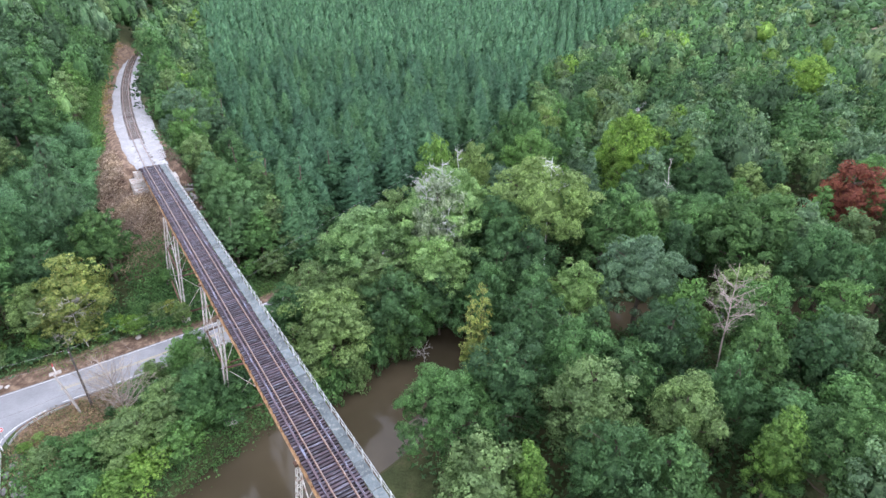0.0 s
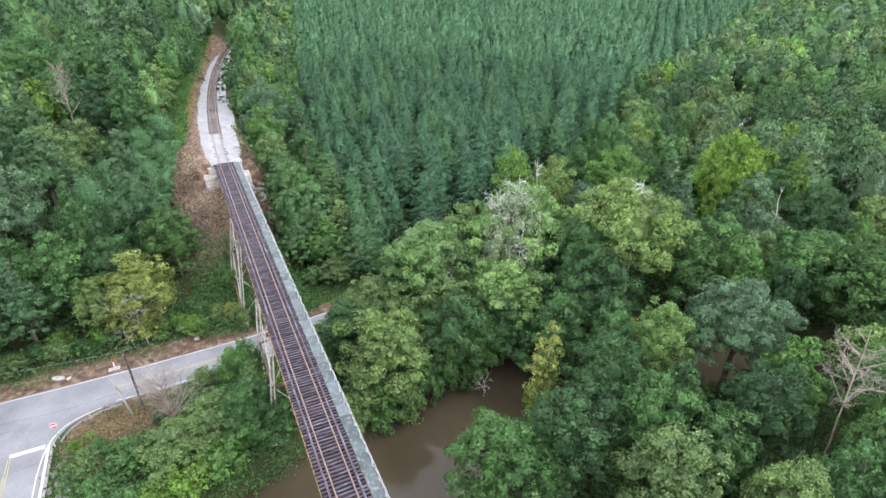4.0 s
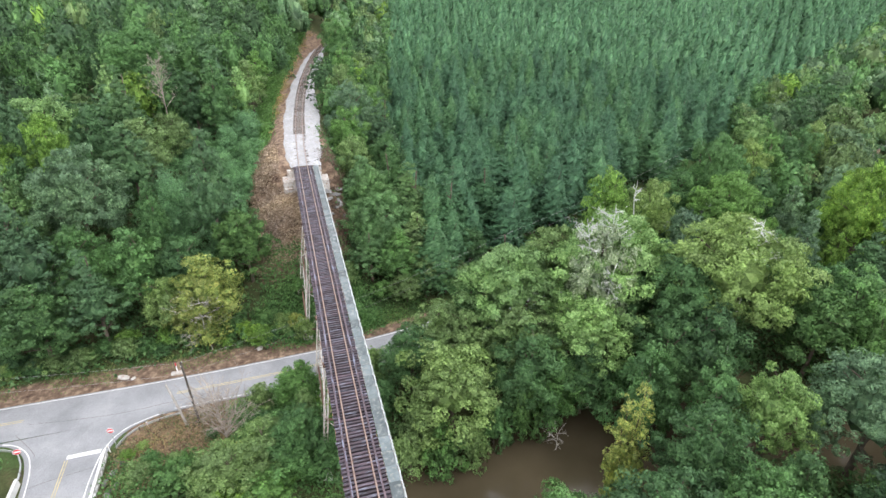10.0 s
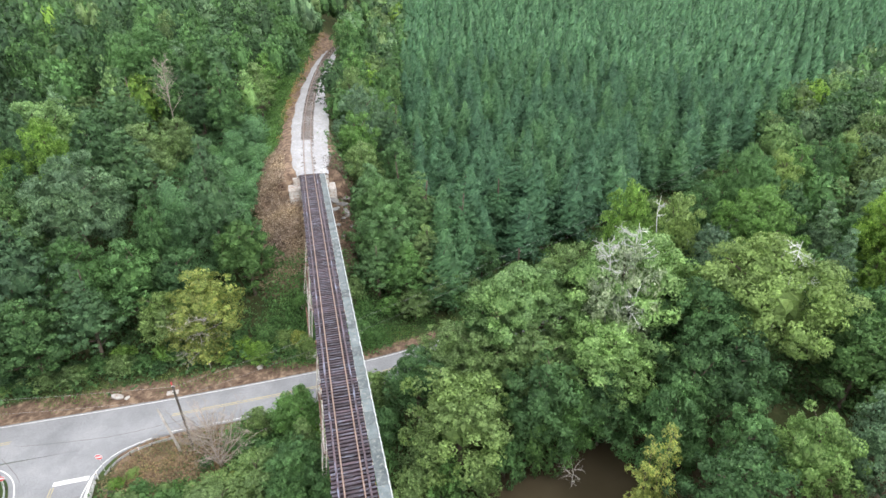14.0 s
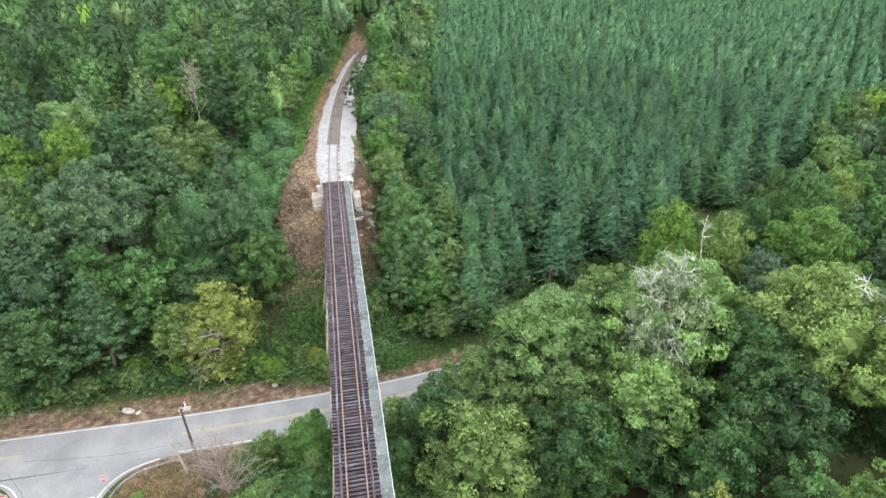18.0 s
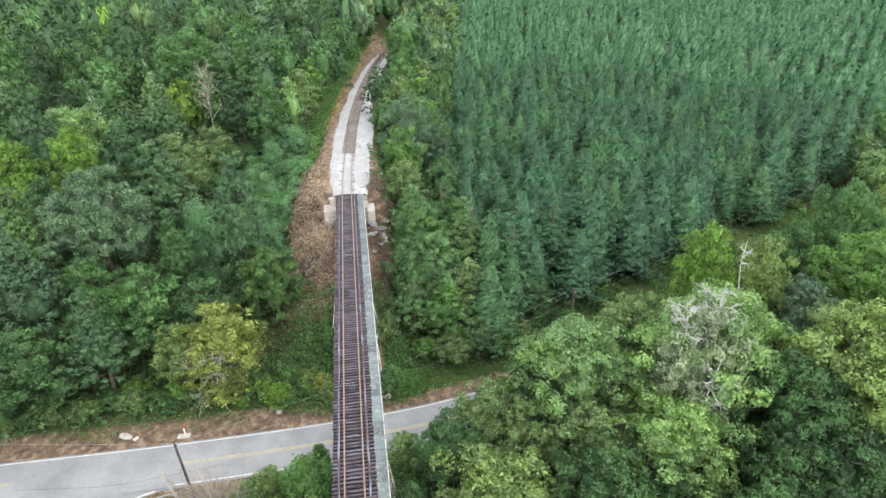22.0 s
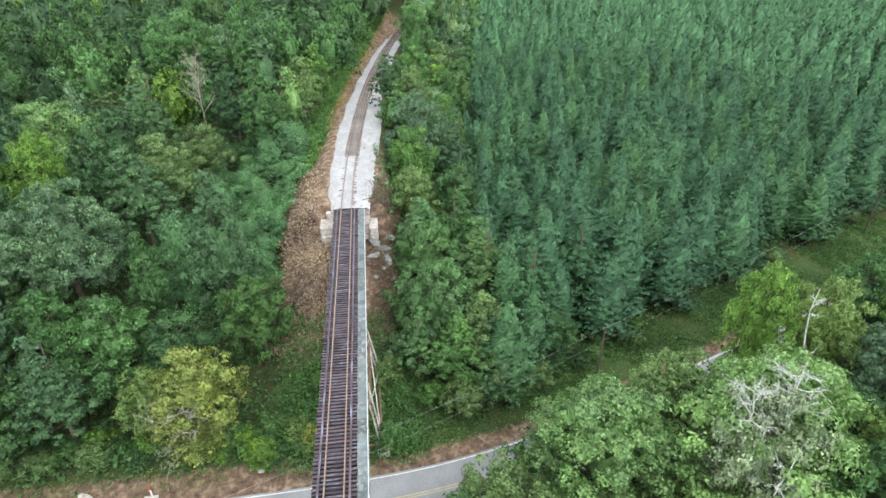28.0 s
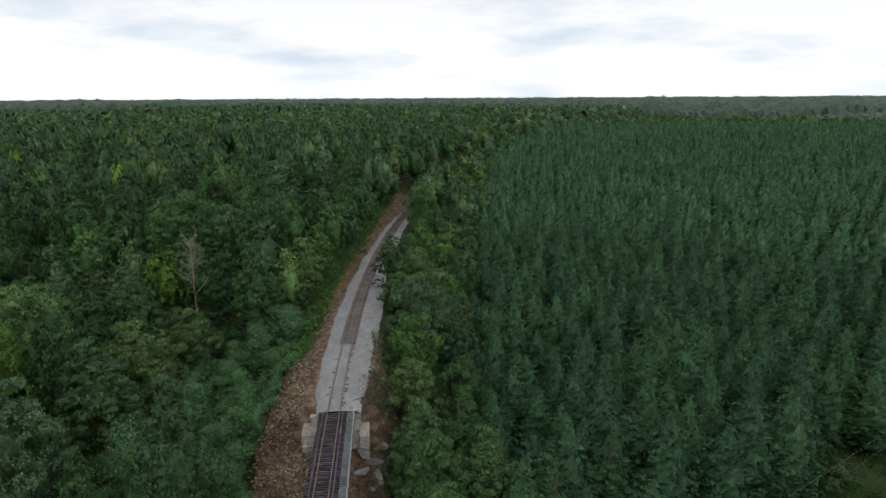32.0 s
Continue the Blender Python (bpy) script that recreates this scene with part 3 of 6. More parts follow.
def stop_sign(x, y, turn, tilt=0):
    th = thing("stop_sign", (x, y, land1(x, y)), "red and white octagonal stop sign on a thin steel post", "road sign", "stop signs at the junction")
    th.rotation_euler = (0, radians(tilt), radians(turn))
    part("post", box(bmesh.new(), -0.035, 0.035, -0.02, 0.02, -0.2, 2.5), GALV, th)
    for name, r, d, mat in (("rim", 0.43, -0.045, SIGNWHITE), ("face", 0.38, -0.055, SIGNRED)):
        bm = bmesh.new()
        bmesh.ops.create_cone(bm, cap_ends=True, segments=8, radius1=r, radius2=r, depth=0.012, matrix=Matrix.Translation((0, d, 2.4)) @ Matrix.Rotation(radians(90), 4, "X") @ Matrix.Rotation(radians(22.5), 4, "Z"))
        part(name, bm, mat, th)
    part("lettering_bar", box(bmesh.new(), -0.29, 0.29, -0.07, -0.064, 2.30, 2.50), SIGNWHITE, th)


stop_sign(-27.6, 72.5, -6)
stop_sign(-37.7, 72.0, 12, 8)

# low guard rail round the east corner
th = thing("guard_rail", (-25, 73.4, 0), "low weathered steel guard rail round the weedy corner", "guard rail")
gpts = dense(np.array([(4.6, 1.9), (2.2, 1.5), (-0.1, 0.75), (-1.5, -0.5), (-2.25, -2.0)]), 0.5)
gv1, gf1 = ribbon(gpts, 0.03, 0.03, 0.32, 0.62)
link_mesh("rail_beam", np_mesh("rail_beam", gv1, gf1, GALV), None, th)
for px, py in gpts[::4]:
    part("post", box(bmesh.new(), px - 0.06, px + 0.06, py - 0.16, py - 0.04, -0.3, 0.6), POLEWOOD, th)

# guard rail at the west corner
th = thing("guard_rail", (-39, 73.4, 0), "short bent steel guard rail beside the junction", "guard rail")
gpts = dense(np.array([(-4.5, 2.2, 0), (-1.2, 1.3, 0), (0.6, 0.2, 0), (1.6, -1.8, 0), (2.0, -4.0, 0)])[:, :2], 0.5)
gv2, gf2 = ribbon(gpts, 0.03, 0.03, 0.42, 0.74)
link_mesh("rail_beam", np_mesh("rail_beam", gv2, gf2, GALV), None, th)
for px, py in gpts[::4]:
    part("post", box(bmesh.new(), px - 0.07, px + 0.07, py - 0.07, py + 0.07, -0.3, 0.7), POLEWOOD, th)

for x, y, h in ((-24.2, 74.3, 1.0), (-28.0, 71.4, 1.2)):
    th = thing("marker_post", (x, y, land1(x, y)), "slim white roadside marker post", "marker post")
    bm = bmesh.new()
    bmesh.ops.create_cone(bm, cap_ends=True, segments=10, radius1=0.07, radius2=0.055, depth=h + 0.2, matrix=Matrix.Translation((0, 0, h / 2 - 0.1)))
    part("post", bm, SIGNWHITE, th)
    part("reflector", box(bmesh.new(), -0.04, 0.04, -0.085, -0.072, h - 0.3, h - 0.12), SIGNRED if x > -26 else YELLOWPAINT, th)


def stone(x, y, sx, sy, sz, seed, label, mat=ROCK, category="stone", group=""):
    rng = np.random.default_rng(seed)
    bm = bmesh.new()
    bmesh.ops.create_icosphere(bm, subdivisions=2 if mat is CONCRETE else 1, radius=1)
    for vt in bm.verts:
        c = vt.co
        q = max(abs(c.x), abs(c.y), abs(c.z))
        c /= q ** 0.6
        c *= 0.85 + 0.3 * noise.noise(c * 1.3 + Vector((seed, seed * 2, 0)))
        c.x, c.y, c.z = c.x * sx, c.y * sy, c.z * sz
    ob = part("boulder", bm, mat, None)
    ob.location = (x, y, land1(x, y) + sz * 0.55)
    ob.rotation_euler = (rng.uniform(-0.25, 0.25), rng.uniform(-0.25, 0.25), rng.uniform(0, 6.3))
    return tagged(ob, label, category, group)


# rubble at the foot of the abutment, stones by the verge and riprap by the road bridge
for k, (x, y, s) in enumerate([(3.6, 114.0, 1.0), (4.9, 112.4, 0.9), (3.5, 110.8, 0.8), (6.0, 117.0, 0.8), (5.3, 110.6, 0.9), (4.6, 108.8, 0.6), (6.6, 113.5, 0.6), (3.7, 107.4, 0.5), (5.9, 108.2, 0.45), (5.2, 115.6, 0.6), (4.1, 105.4, 0.4)]):
    stone(x, y, s * 1.5, s * 0.85, s * 0.42, k + 3, "flat broken grey slab lying below the abutment", group="rubble below the abutment")
stone(-29.0, 85.3, 1.0, 0.45, 0.3, 40, "pale flat stone lying on the verge", CONCRETE)
stone(-27.7, 84.8, 0.4, 0.25, 0.2, 41, "small pale stone lying on the verge", CONCRETE)
stone(-37.0, 89.5, 0.9, 0.6, 0.4, 42, "grey stone among the undergrowth")
stone(-10.5, 86.3, 0.5, 0.4, 0.3, 43, "small stone on the grassy verge", CONCRETE)
rngk = np.random.default_rng(5)
for k in range(22):
    stone(-27.2 + rngk.uniform(-0.6, 1.8), 56.5 + k * 0.62, rngk.uniform(0.3, 0.65), rngk.uniform(0.3, 0.5), rngk.uniform(0.25, 0.4), 60 + k, "rounded grey riprap boulder beside the parapet", group="riprap by the parapet")

# marker slab with a red-tipped post on the verge
th = thing("verge_marker", (-21.9, 84.3, land1(-21.9, 84.3)), "low concrete slab with a white red-tipped stake", "marker")
part("slab", box(bmesh.new(), -0.75, 0.75, -0.35, 0.35, -0.1, 0.22, 0.05), CONCRETE, th)
part("stake", box(bmesh.new(), -0.07, 0.07, 0.38, 0.5, -0.1, 1.0), SIGNWHITE, th)
part("stake_tip", box(bmesh.new(), -0.075, 0.075, 0.375, 0.505, 1.0, 1.5), SIGNRED, th, "red tip")


# ---- utility poles and wires ----
def pole(x, y, h, lean=(0, 0), mat=POLEWOOD, arm=0.0, label="dark tarred wooden utility pole with a short crossarm"):
    z = land1(x, y)
    th = thing("utility_pole", (x, y, z), label, "utility pole")
    tv, tf = tube([(0, 0, -0.5), (lean[0] * 0.5, lean[1] * 0.5, h / 2), (lean[0], lean[1], h)], [0.17, 0.14, 0.11], 10)
    link_mesh("pole_shaft", np_mesh("pole_shaft", tv, tf, mat, True), None, th)
    if arm:
        part("crossarm", box(bmesh.new(), lean[0] - 0.06, lean[0] + 0.06, lean[1] - arm, lean[1] + arm, h - 0.45, h - 0.33), mat, th)
        for s in (-0.85, 0.85):
            bm = bmesh.new()
            bmesh.ops.create_cone(bm, cap_ends=True, segments=8, radius1=0.05, radius2=0.03, depth=0.16, matrix=Matrix.Translation((lean[0], lean[1] + arm * s, h - 0.25)))
            part("insulator", bm, GALV, th)
    return (x + lean[0], y + lean[1], z + h)


top_a = pole(-18.0, 73.4, 10.2, (0.0, -0.5), POLEWOOD, 0.5)
top_b = pole(-19.4, 73.3, 6.8, (-1.1, 0.3), DEADWOOD, 0.0, "short pale leaning pole stub beside the utility pole")
top_c = pole(32.2, 95.8, 8.2, (0, 0), OLDTIE, 0.5, "grey wooden utility pole by the pine edge")
top_d = pole(95.5, 125.3, 9.0, (0, 0), OLDTIE, 0.5, "grey wooden utility pole in the clearing")
top_e = pole(-78.0, 86.5, 9.0, (0, 0), POLEWOOD, 0.5)


def wire(a, b, sag, shift):
    s = np.linspace(0, 1, 25)
    a, b = np.array(a) + shift, np.array(b) + shift
    pts = a + (b - a) * s[:, None]
    pts[:, 2] -= sag * 4 * s * (1 - s) + 0.1
    tv, tf = tube(pts, [0.012] * 25, 4)
    tagged(link_mesh("overhead_wire", np_mesh("overhead_wire", tv, tf, WIRE), None), "thin grey overhead wire strung between poles", "wire", "overhead wires")


for a, b in ((top_e, top_a), (top_a, top_c), (top_c, top_d)):
    wire(a, b, 1.0, (0, 0.45, -0.25))
    wire(a, b, 1.3, (0, -0.45, -1.3))


# ---- the railway bridge ----
DECK0, DECK1 = 12.0, 116.6
TIE_TOP = RAIL_Z - 0.17
bridge = thing("railway_bridge", (0, 64, 0), "tall steel trestle railway bridge with open timber deck", "bridge")


def at_bridge(bm):
    bmesh.ops.translate(bm, verts=bm.verts, vec=(0, -64, 0))
    return bm


# girders with stiffeners
for x in (-1.45, 1.45):
    bm = bmesh.new()
    box(bm, x - 0.02, x + 0.02, DECK0, DECK1 + 0.2, 15.35, TIE_TOP - 0.3)
    box(bm, x - 0.24, x + 0.24, DECK0, DECK1 + 0.2, TIE_TOP - 0.33, TIE_TOP - 0.27)
    box(bm, x - 0.2, x + 0.2, DECK0, DECK1 + 0.2, 15.3, 15.35)
    girder = part("girder", at_bridge(bm), GIRDER, bridge, "ochre plate girder streaked with rust")
    if x < 0:
        stiff_mesh = bpy.data.meshes.new("stiffener")
        bm = box(bmesh.new(), -0.16, 0.16, -0.03, 0.03, 15.36, TIE_TOP - 0.33)
        bm.to_mesh(stiff_mesh)
        bm.free()
        stiff_mesh.materials.append(GIRDER)
    for yy in np.arange(DECK0 + 1, DECK1, 2.4):
        link_mesh("stiffener", stiff_mesh, None, girder).location = (x, yy - 64, 0)
bm = bmesh.new()
for k, yy in enumerate(np.arange(DECK0 + 2, DECK1 - 1, 4.0)):
    beam(bm, (-1.4, yy, 15.5), (1.4, yy + 3.4, 15.5), 0.09, 0.09)
    beam(bm, (1.4, yy, 15.6), (-1.4, yy + 3.4, 15.6), 0.09, 0.09)
part("lateral_bracing", at_bridge(bm), RUST, bridge)


def laced_leg(bm, a, b, w):
    """A built-up leg: four angles and zigzag lacing."""
    a, b = Vector(a), Vector(b)
    for sx in (-1, 1):
        for sy in (-1, 1):
            o = Vector((sx * w / 2, sy * w / 2, 0))
            beam(bm, a + o, b + o, 0.09, 0.09)
    k = max(3, int((b - a).length / (w * 1.1)))
    for j in range(k):
        p, q = a.lerp(b, j / k), a.lerp(b, (j + 1) / k)
        s = 1 if j % 2 else -1
        for face in (-1, 1):
            beam(bm, p + Vector((s * w / 2, face * w / 2, 0)), q + Vector((-s * w / 2, face * w / 2, 0)), 0.05, 0.02)
            beam(bm, p + Vector((face * w / 2, s * w / 2, 0)), q + Vector((face * w / 2, -s * w / 2, 0)), 0.02, 0.05)


TOWERS = ((95.8, 87.6), (70.1, 61.4), (35.4, 26.7))
for pair in TOWERS:
    feet = {}
    for yy in pair:
        out = 1 if yy == max(pair) else -1
        for x in (-1.45, 1.45):
            s = 1 if x > 0 else -1
            z0 = land1(3.2 * s, yy + 0.4 * out) if land1(3.2 * s, yy) > -2.4 else -2.8
            foot = (3.3 * s, yy + 0.5 * out, z0 + 0.5)
            feet[(yy, s)] = foot
            bm = bmesh.new()
            laced_leg(bm, foot, (x, yy, 15.3), 0.42)
            leg = part("leg", at_bridge(bm), STEEL, bridge, "faded white laced steel leg")
            part("footing", at_bridge(box(bmesh.new(), foot[0] - 0.7, foot[0] + 0.7, foot[1] - 0.7, foot[1] + 0.7, z0 - 2.0, z0 + 0.5, 0.06)), CONCRETE, leg, "concrete footing")
        zm = (feet[(yy, 1)][2] + 15.3) / 2
        bm = bmesh.new()
        lo, hi = feet[(yy, -1)], feet[(yy, 1)]
        mid = lambda s, f: Vector(feet[(yy, s)]).lerp(Vector((1.45 * s, yy, 15.3)), f)
        for f0, f1 in ((0.05, 0.5), (0.5, 0.97)):
            beam(bm, mid(-1, f0), mid(1, f1), 0.08, 0.05)
            beam(bm, mid(1, f0), mid(-1, f1), 0.08, 0.05)
        part("cross_bracing", at_bridge(bm), STEEL, bridge, "white crossed tie bars")
        for f in (0.05, 0.5, 0.97):
            part("strut", at_bridge(beam(bmesh.new(), mid(-1, f), mid(1, f), 0.2, 0.2)), RUST, bridge)
        part("bent_cap", at_bridge(box(bmesh.new(), -1.9, 1.9, yy - 0.28, yy + 0.28, 15.02, 15.3)), RUST, bridge, "rusted steel cap beam")
    for s in (-1, 1):
        bm = bmesh.new()
        y0, y1 = pair
        mid = lambda yy, f: Vector(feet[(yy, s)]).lerp(Vector((1.45 * s, yy, 15.3)), f)
        for f0, f1 in ((0.05, 0.5), (0.5, 0.95)):
            beam(bm, mid(y0, f0), mid(y1, f1), 0.1, 0.06)
            beam(bm, mid(y1, f0), mid(y0, f1), 0.1, 0.06)
        part("tower_bracing", at_bridge(bm), STEEL, bridge)
        for f in (0.05, 0.5):
            part("tower_strut", at_bridge(beam(bmesh.new(), mid(y0, f), mid(y1, f), 0.22, 0.18)), RUST, bridge, "rusted horizontal strut")

# ties of the deck, one by one
rngt = np.random.default_rng(11)
tie_meshes = []
for k in range(4):
    bm = box(bmesh.new(), -1.7, 1.7, -0.115, 0.115, -0.27, 0, 0.012)
    me = bpy.data.meshes.new("tie")
    bm.to_mesh(me)
    bm.free()
    me.materials.append(TIE)
    tie_meshes.append(me)
tie_mesh_old = bpy.data.meshes.new("old_tie")
bm = box(bmesh.new(), -1.3, 1.3, -0.13, 0.13, -0.16, 0, 0.015)
bm.to_mesh(tie_mesh_old)
bm.free()
tie_mesh_old.materials.append(OLDTIE)
for yy in np.arange(DECK0 + 0.3, DECK1 - 0.1, 0.392):
    ob = link_mesh("tie", tie_meshes[int(rngt.integers(4))], None, bridge)
    ob.location = (rngt.normal(0, 0.03), yy - 64, TIE_TOP + rngt.normal(0, 0.006))
    ob.rotation_euler = (0, 0, rngt.normal(0, 0.008))
# guard timbers in lengths
for x in (-1.2, 1.2):
    yy = DECK0
    while yy < DECK1 - 0.5:
        ln = min(6.0 + rngt.uniform(-0.8, 0.8), DECK1 - yy)
        bm = box(bmesh.new(), -0.09, 0.09, -ln / 2 + 0.02, ln / 2 - 0.02, 0.0, 0.15, 0.012)
        ob = part("guard_timber", bm, GUARD, bridge)
        ob.location = (x + rngt.normal(0, 0.012), yy + ln / 2 - 64, TIE_TOP + 0.004)
        yy += ln
# walkway panels and brackets
bm = bmesh.new()
box(bm, 1.74, 2.66, -0.78, 0.78, -0.05, 0.0)
box(bm, 1.74, 2.66, -0.80, -0.75, 0.0, 0.012)
panel_mesh = bpy.data.meshes.new("walkway_panel")
bm.to_mesh(panel_mesh)
bm.free()
panel_mesh.materials.append(GRATE)
bm = bmesh.new()
beam(bm, (2.64, 0, -0.2), (2.64, 0, 1.08), 0.08, 0.08)
beam(bm, (1.7, 0, -0.12), (2.68, 0, -0.12), 0.1, 0.08)
post_mesh = bpy.data.meshes.new("handrail_post")
bm.to_mesh(post_mesh)
bm.free()
post_mesh.materials.append(GALV)
for yy in np.arange(DECK0 + 0.8, DECK1 - 0.3, 1.58):
    ob = link_mesh("walkway_panel", panel_mesh, None, bridge, "grey galvanised walkway panel")
    ob.location = (rngt.normal(0, 0.012), yy - 64, TIE_TOP + 0.03 + rngt.normal(0, 0.006))
    ob = link_mesh("handrail_post", post_mesh, None, bridge, "pale galvanised post")
    ob.location = (0, yy - 0.79 - 64, TIE_TOP + 0.02)
for h in (0.58, 1.04):
    part("handrail", at_bridge(beam(bmesh.new(), (2.64, DECK0, TIE_TOP + h), (2.64, DECK1, TIE_TOP + h), 0.034, 0.034)), GALV, bridge, "thin galvanised hand rail")
part("edge_beam", at_bridge(box(bmesh.new(), 2.64, 2.70, DECK0, DECK1, TIE_TOP - 0.14, TIE_TOP - 0.01)), RUST, bridge)

# pale plates added on some walkway panels, coloured to stand for white reflections
plate_mesh = bpy.data.meshes.new("worn_plate")
bm = box(bmesh.new(), -0.2, 0.2, -0.26, 0.26, 0.0, 0.012)
bm.to_mesh(plate_mesh)
bm.free()
plate_mesh.materials.append(PLATE)
for y0, y1, step in ((62.0, 74.0, 1.6), (82.0, 93.0, 1.2)):
    for yy in np.arange(y0, y1, step):
        for px_ in ((1.98, 2.42) if rngt.random() < 0.4 else ((2.0 + rngt.random() * 0.4),)):
            ob = link_mesh("worn_plate", plate_mesh, None, bridge, "pale worn patch plate on the walkway")
            ob.location, ob.rotation_euler = (px_, yy - 64 + rngt.uniform(-0.2, 0.2), TIE_TOP + 0.052), (0, 0, rngt.normal(0, 0.05))
            ob.scale = (rngt.uniform(0.7, 1.1), rngt.uniform(0.7, 1.2), 1)

# ---- the track ----
track = thing("railway_track", (0, 116, RAIL_Z - 0.3), "single rusty railway track curving away on gravel", "railway track", kind="structure")
ty = np.concatenate([[DECK0, 60.0, 116.0], np.arange(119, 300, 3.0)])
for sx in (-0.7525, 0.7525):
    cx = track_x(ty)
    slope = np.gradient(cx, ty)
    px, py = cx + sx * np.cos(np.arctan(slope)), ty - sx * np.sin(np.arctan(slope))
    rail_objs = []
    for name, w, z0, z1, mat in (("rail", 0.078, RAIL_Z - 0.03, RAIL_Z, RAILTOP), ("rail_web", 0.035, RAIL_Z - 0.15, RAIL_Z - 0.03, RAIL), ("rail_foot", 0.15, RAIL_Z - 0.17, RAIL_Z - 0.15, RAIL)):
        rv, rf = ribbon(np.c_[px, py], w / 2, w / 2, z0, z1)
        rv = rv - (0, 116, RAIL_Z - 0.3)
        rail_objs.append(link_mesh(name, np_mesh(name, rv, rf, mat), None, track if not rail_objs else rail_objs[0]))
for k, yy in enumerate(np.arange(137, 268, 0.54)):
    ob = link_mesh("tie", tie_mesh_old, None, track, "weathered brown tie half sunk in gravel")
    ob.location = (float(track_x(yy)) + rngt.normal(0, 0.03), yy - 116, 0.13 + rngt.normal(0, 0.01))
    ob.rotation_euler = (0, 0, -math.atan(max(yy - TRACK_BEND, 0) / TRACK_RADIUS) + rngt.normal(0, 0.01))
# dark tie ends showing beside the rails near the bridge
for k, yy in enumerate(np.arange(118, 138, 0.62)):
    if rngt.random() < 0.45:
        ob = part("tie_end", box(bmesh.new(), 0.86, 1.3 + rngt.uniform(-0.15, 0.1), -0.11, 0.11, -0.1, 0.0, 0.01), OLDTIE, track)
        ob.location = (float(track_x(yy)) if rngt.random() < 0.7 else float(track_x(yy)) - 2.15, yy - 116, 0.17)

# gravel bed
by = np.arange(116.7, 300, 0.8)
cols = np.linspace(-1, 1, 27)
rngg = np.random.default_rng(3)
bv = []
for yy in by:
    wl = 3.1 + 0.5 * noise.noise((yy * 0.11, 3, 1)) + 0.25 * noise.noise((yy * 0.4, 7, 1)) + 0.4 * math.exp(-((yy - 150) / 30) ** 2)
    wr = 3.5 + 0.5 * noise.noise((yy * 0.1, 5, 2)) + 0.25 * noise.noise((yy * 0.4, 9, 2)) + 0.9 * math.exp(-((yy - 140) / 28) ** 2)
    for c in cols:
        off = c * (wl if c < 0 else wr) * (1 + 0.12 * float(smooth01(yy, 130, 150)) - 0.2 * float(smooth01(yy, 190, 250)) - (0.3 if c < 0 else 0.12) * (1 - float(smooth01(yy, 116.7, 124))))
        crown = 0.09 * (1 - smooth01(abs(off), 1.5, 2.3)) - 0.25 * smooth01(abs(c), 0.85, 1.0)
        bv.append((float(track_x(yy)) + off, yy, RAIL_Z - 0.30 + crown + rngg.normal(0, 0.003) + (0.045 if yy < 137 and abs(off) < 1.2 else 0)))
nc = len(cols)
gi2 = np.arange(len(by) * nc).reshape(len(by), nc)
bf = np.stack([gi2[:-1, :-1], gi2[:-1, 1:], gi2[1:, 1:], gi2[1:, :-1]], -1).reshape(-1, 4)
tagged(link_mesh("gravel_bed", np_mesh("gravel_bed", bv, bf, GRAVEL, True), None), "fresh white gravel ballast bed along the track", "gravel", kind="structure")

# ---- abutment ----
abut = thing("abutment", (0, 118, 10), "stained concrete abutment with two stepped wing blocks", "abutment")
part("back_wall", box(bmesh.new(), -3.0, 3.3, -0.9, -0.2, -4, 6.25, 0.03), CONCRETE, abut)
part("bridge_seat", box(bmesh.new(), -2.8, 3.1, -2.6, -0.9, -4, 5.0, 0.04), CONCRETE, abut)
part("wing_block", box(bmesh.new(), -3.95, -1.95, -2.8, 0.6, 0, 4.9, 0.1), CONCRETE, abut, "pale rust-stained wing block")
part("wing_block", box(bmesh.new(), 3.12, 4.35, -3.2, 0.4, 0, 4.6, 0.08), CONCRETE, abut, "rust-stained wing block")
part("wing_step", box(bmesh.new(), -3.8, -2.1, -3.4, -2.8, 0, 3.7, 0.06), CONCRETE, abut)
part("retaining_plank", box(bmesh.new(), 2.6, 4.2, 0.1, 0.22, 5.6, 7.0, 0.01), TIE, abut, "dark timber retaining plank").rotation_euler = (0, 0, radians(28))

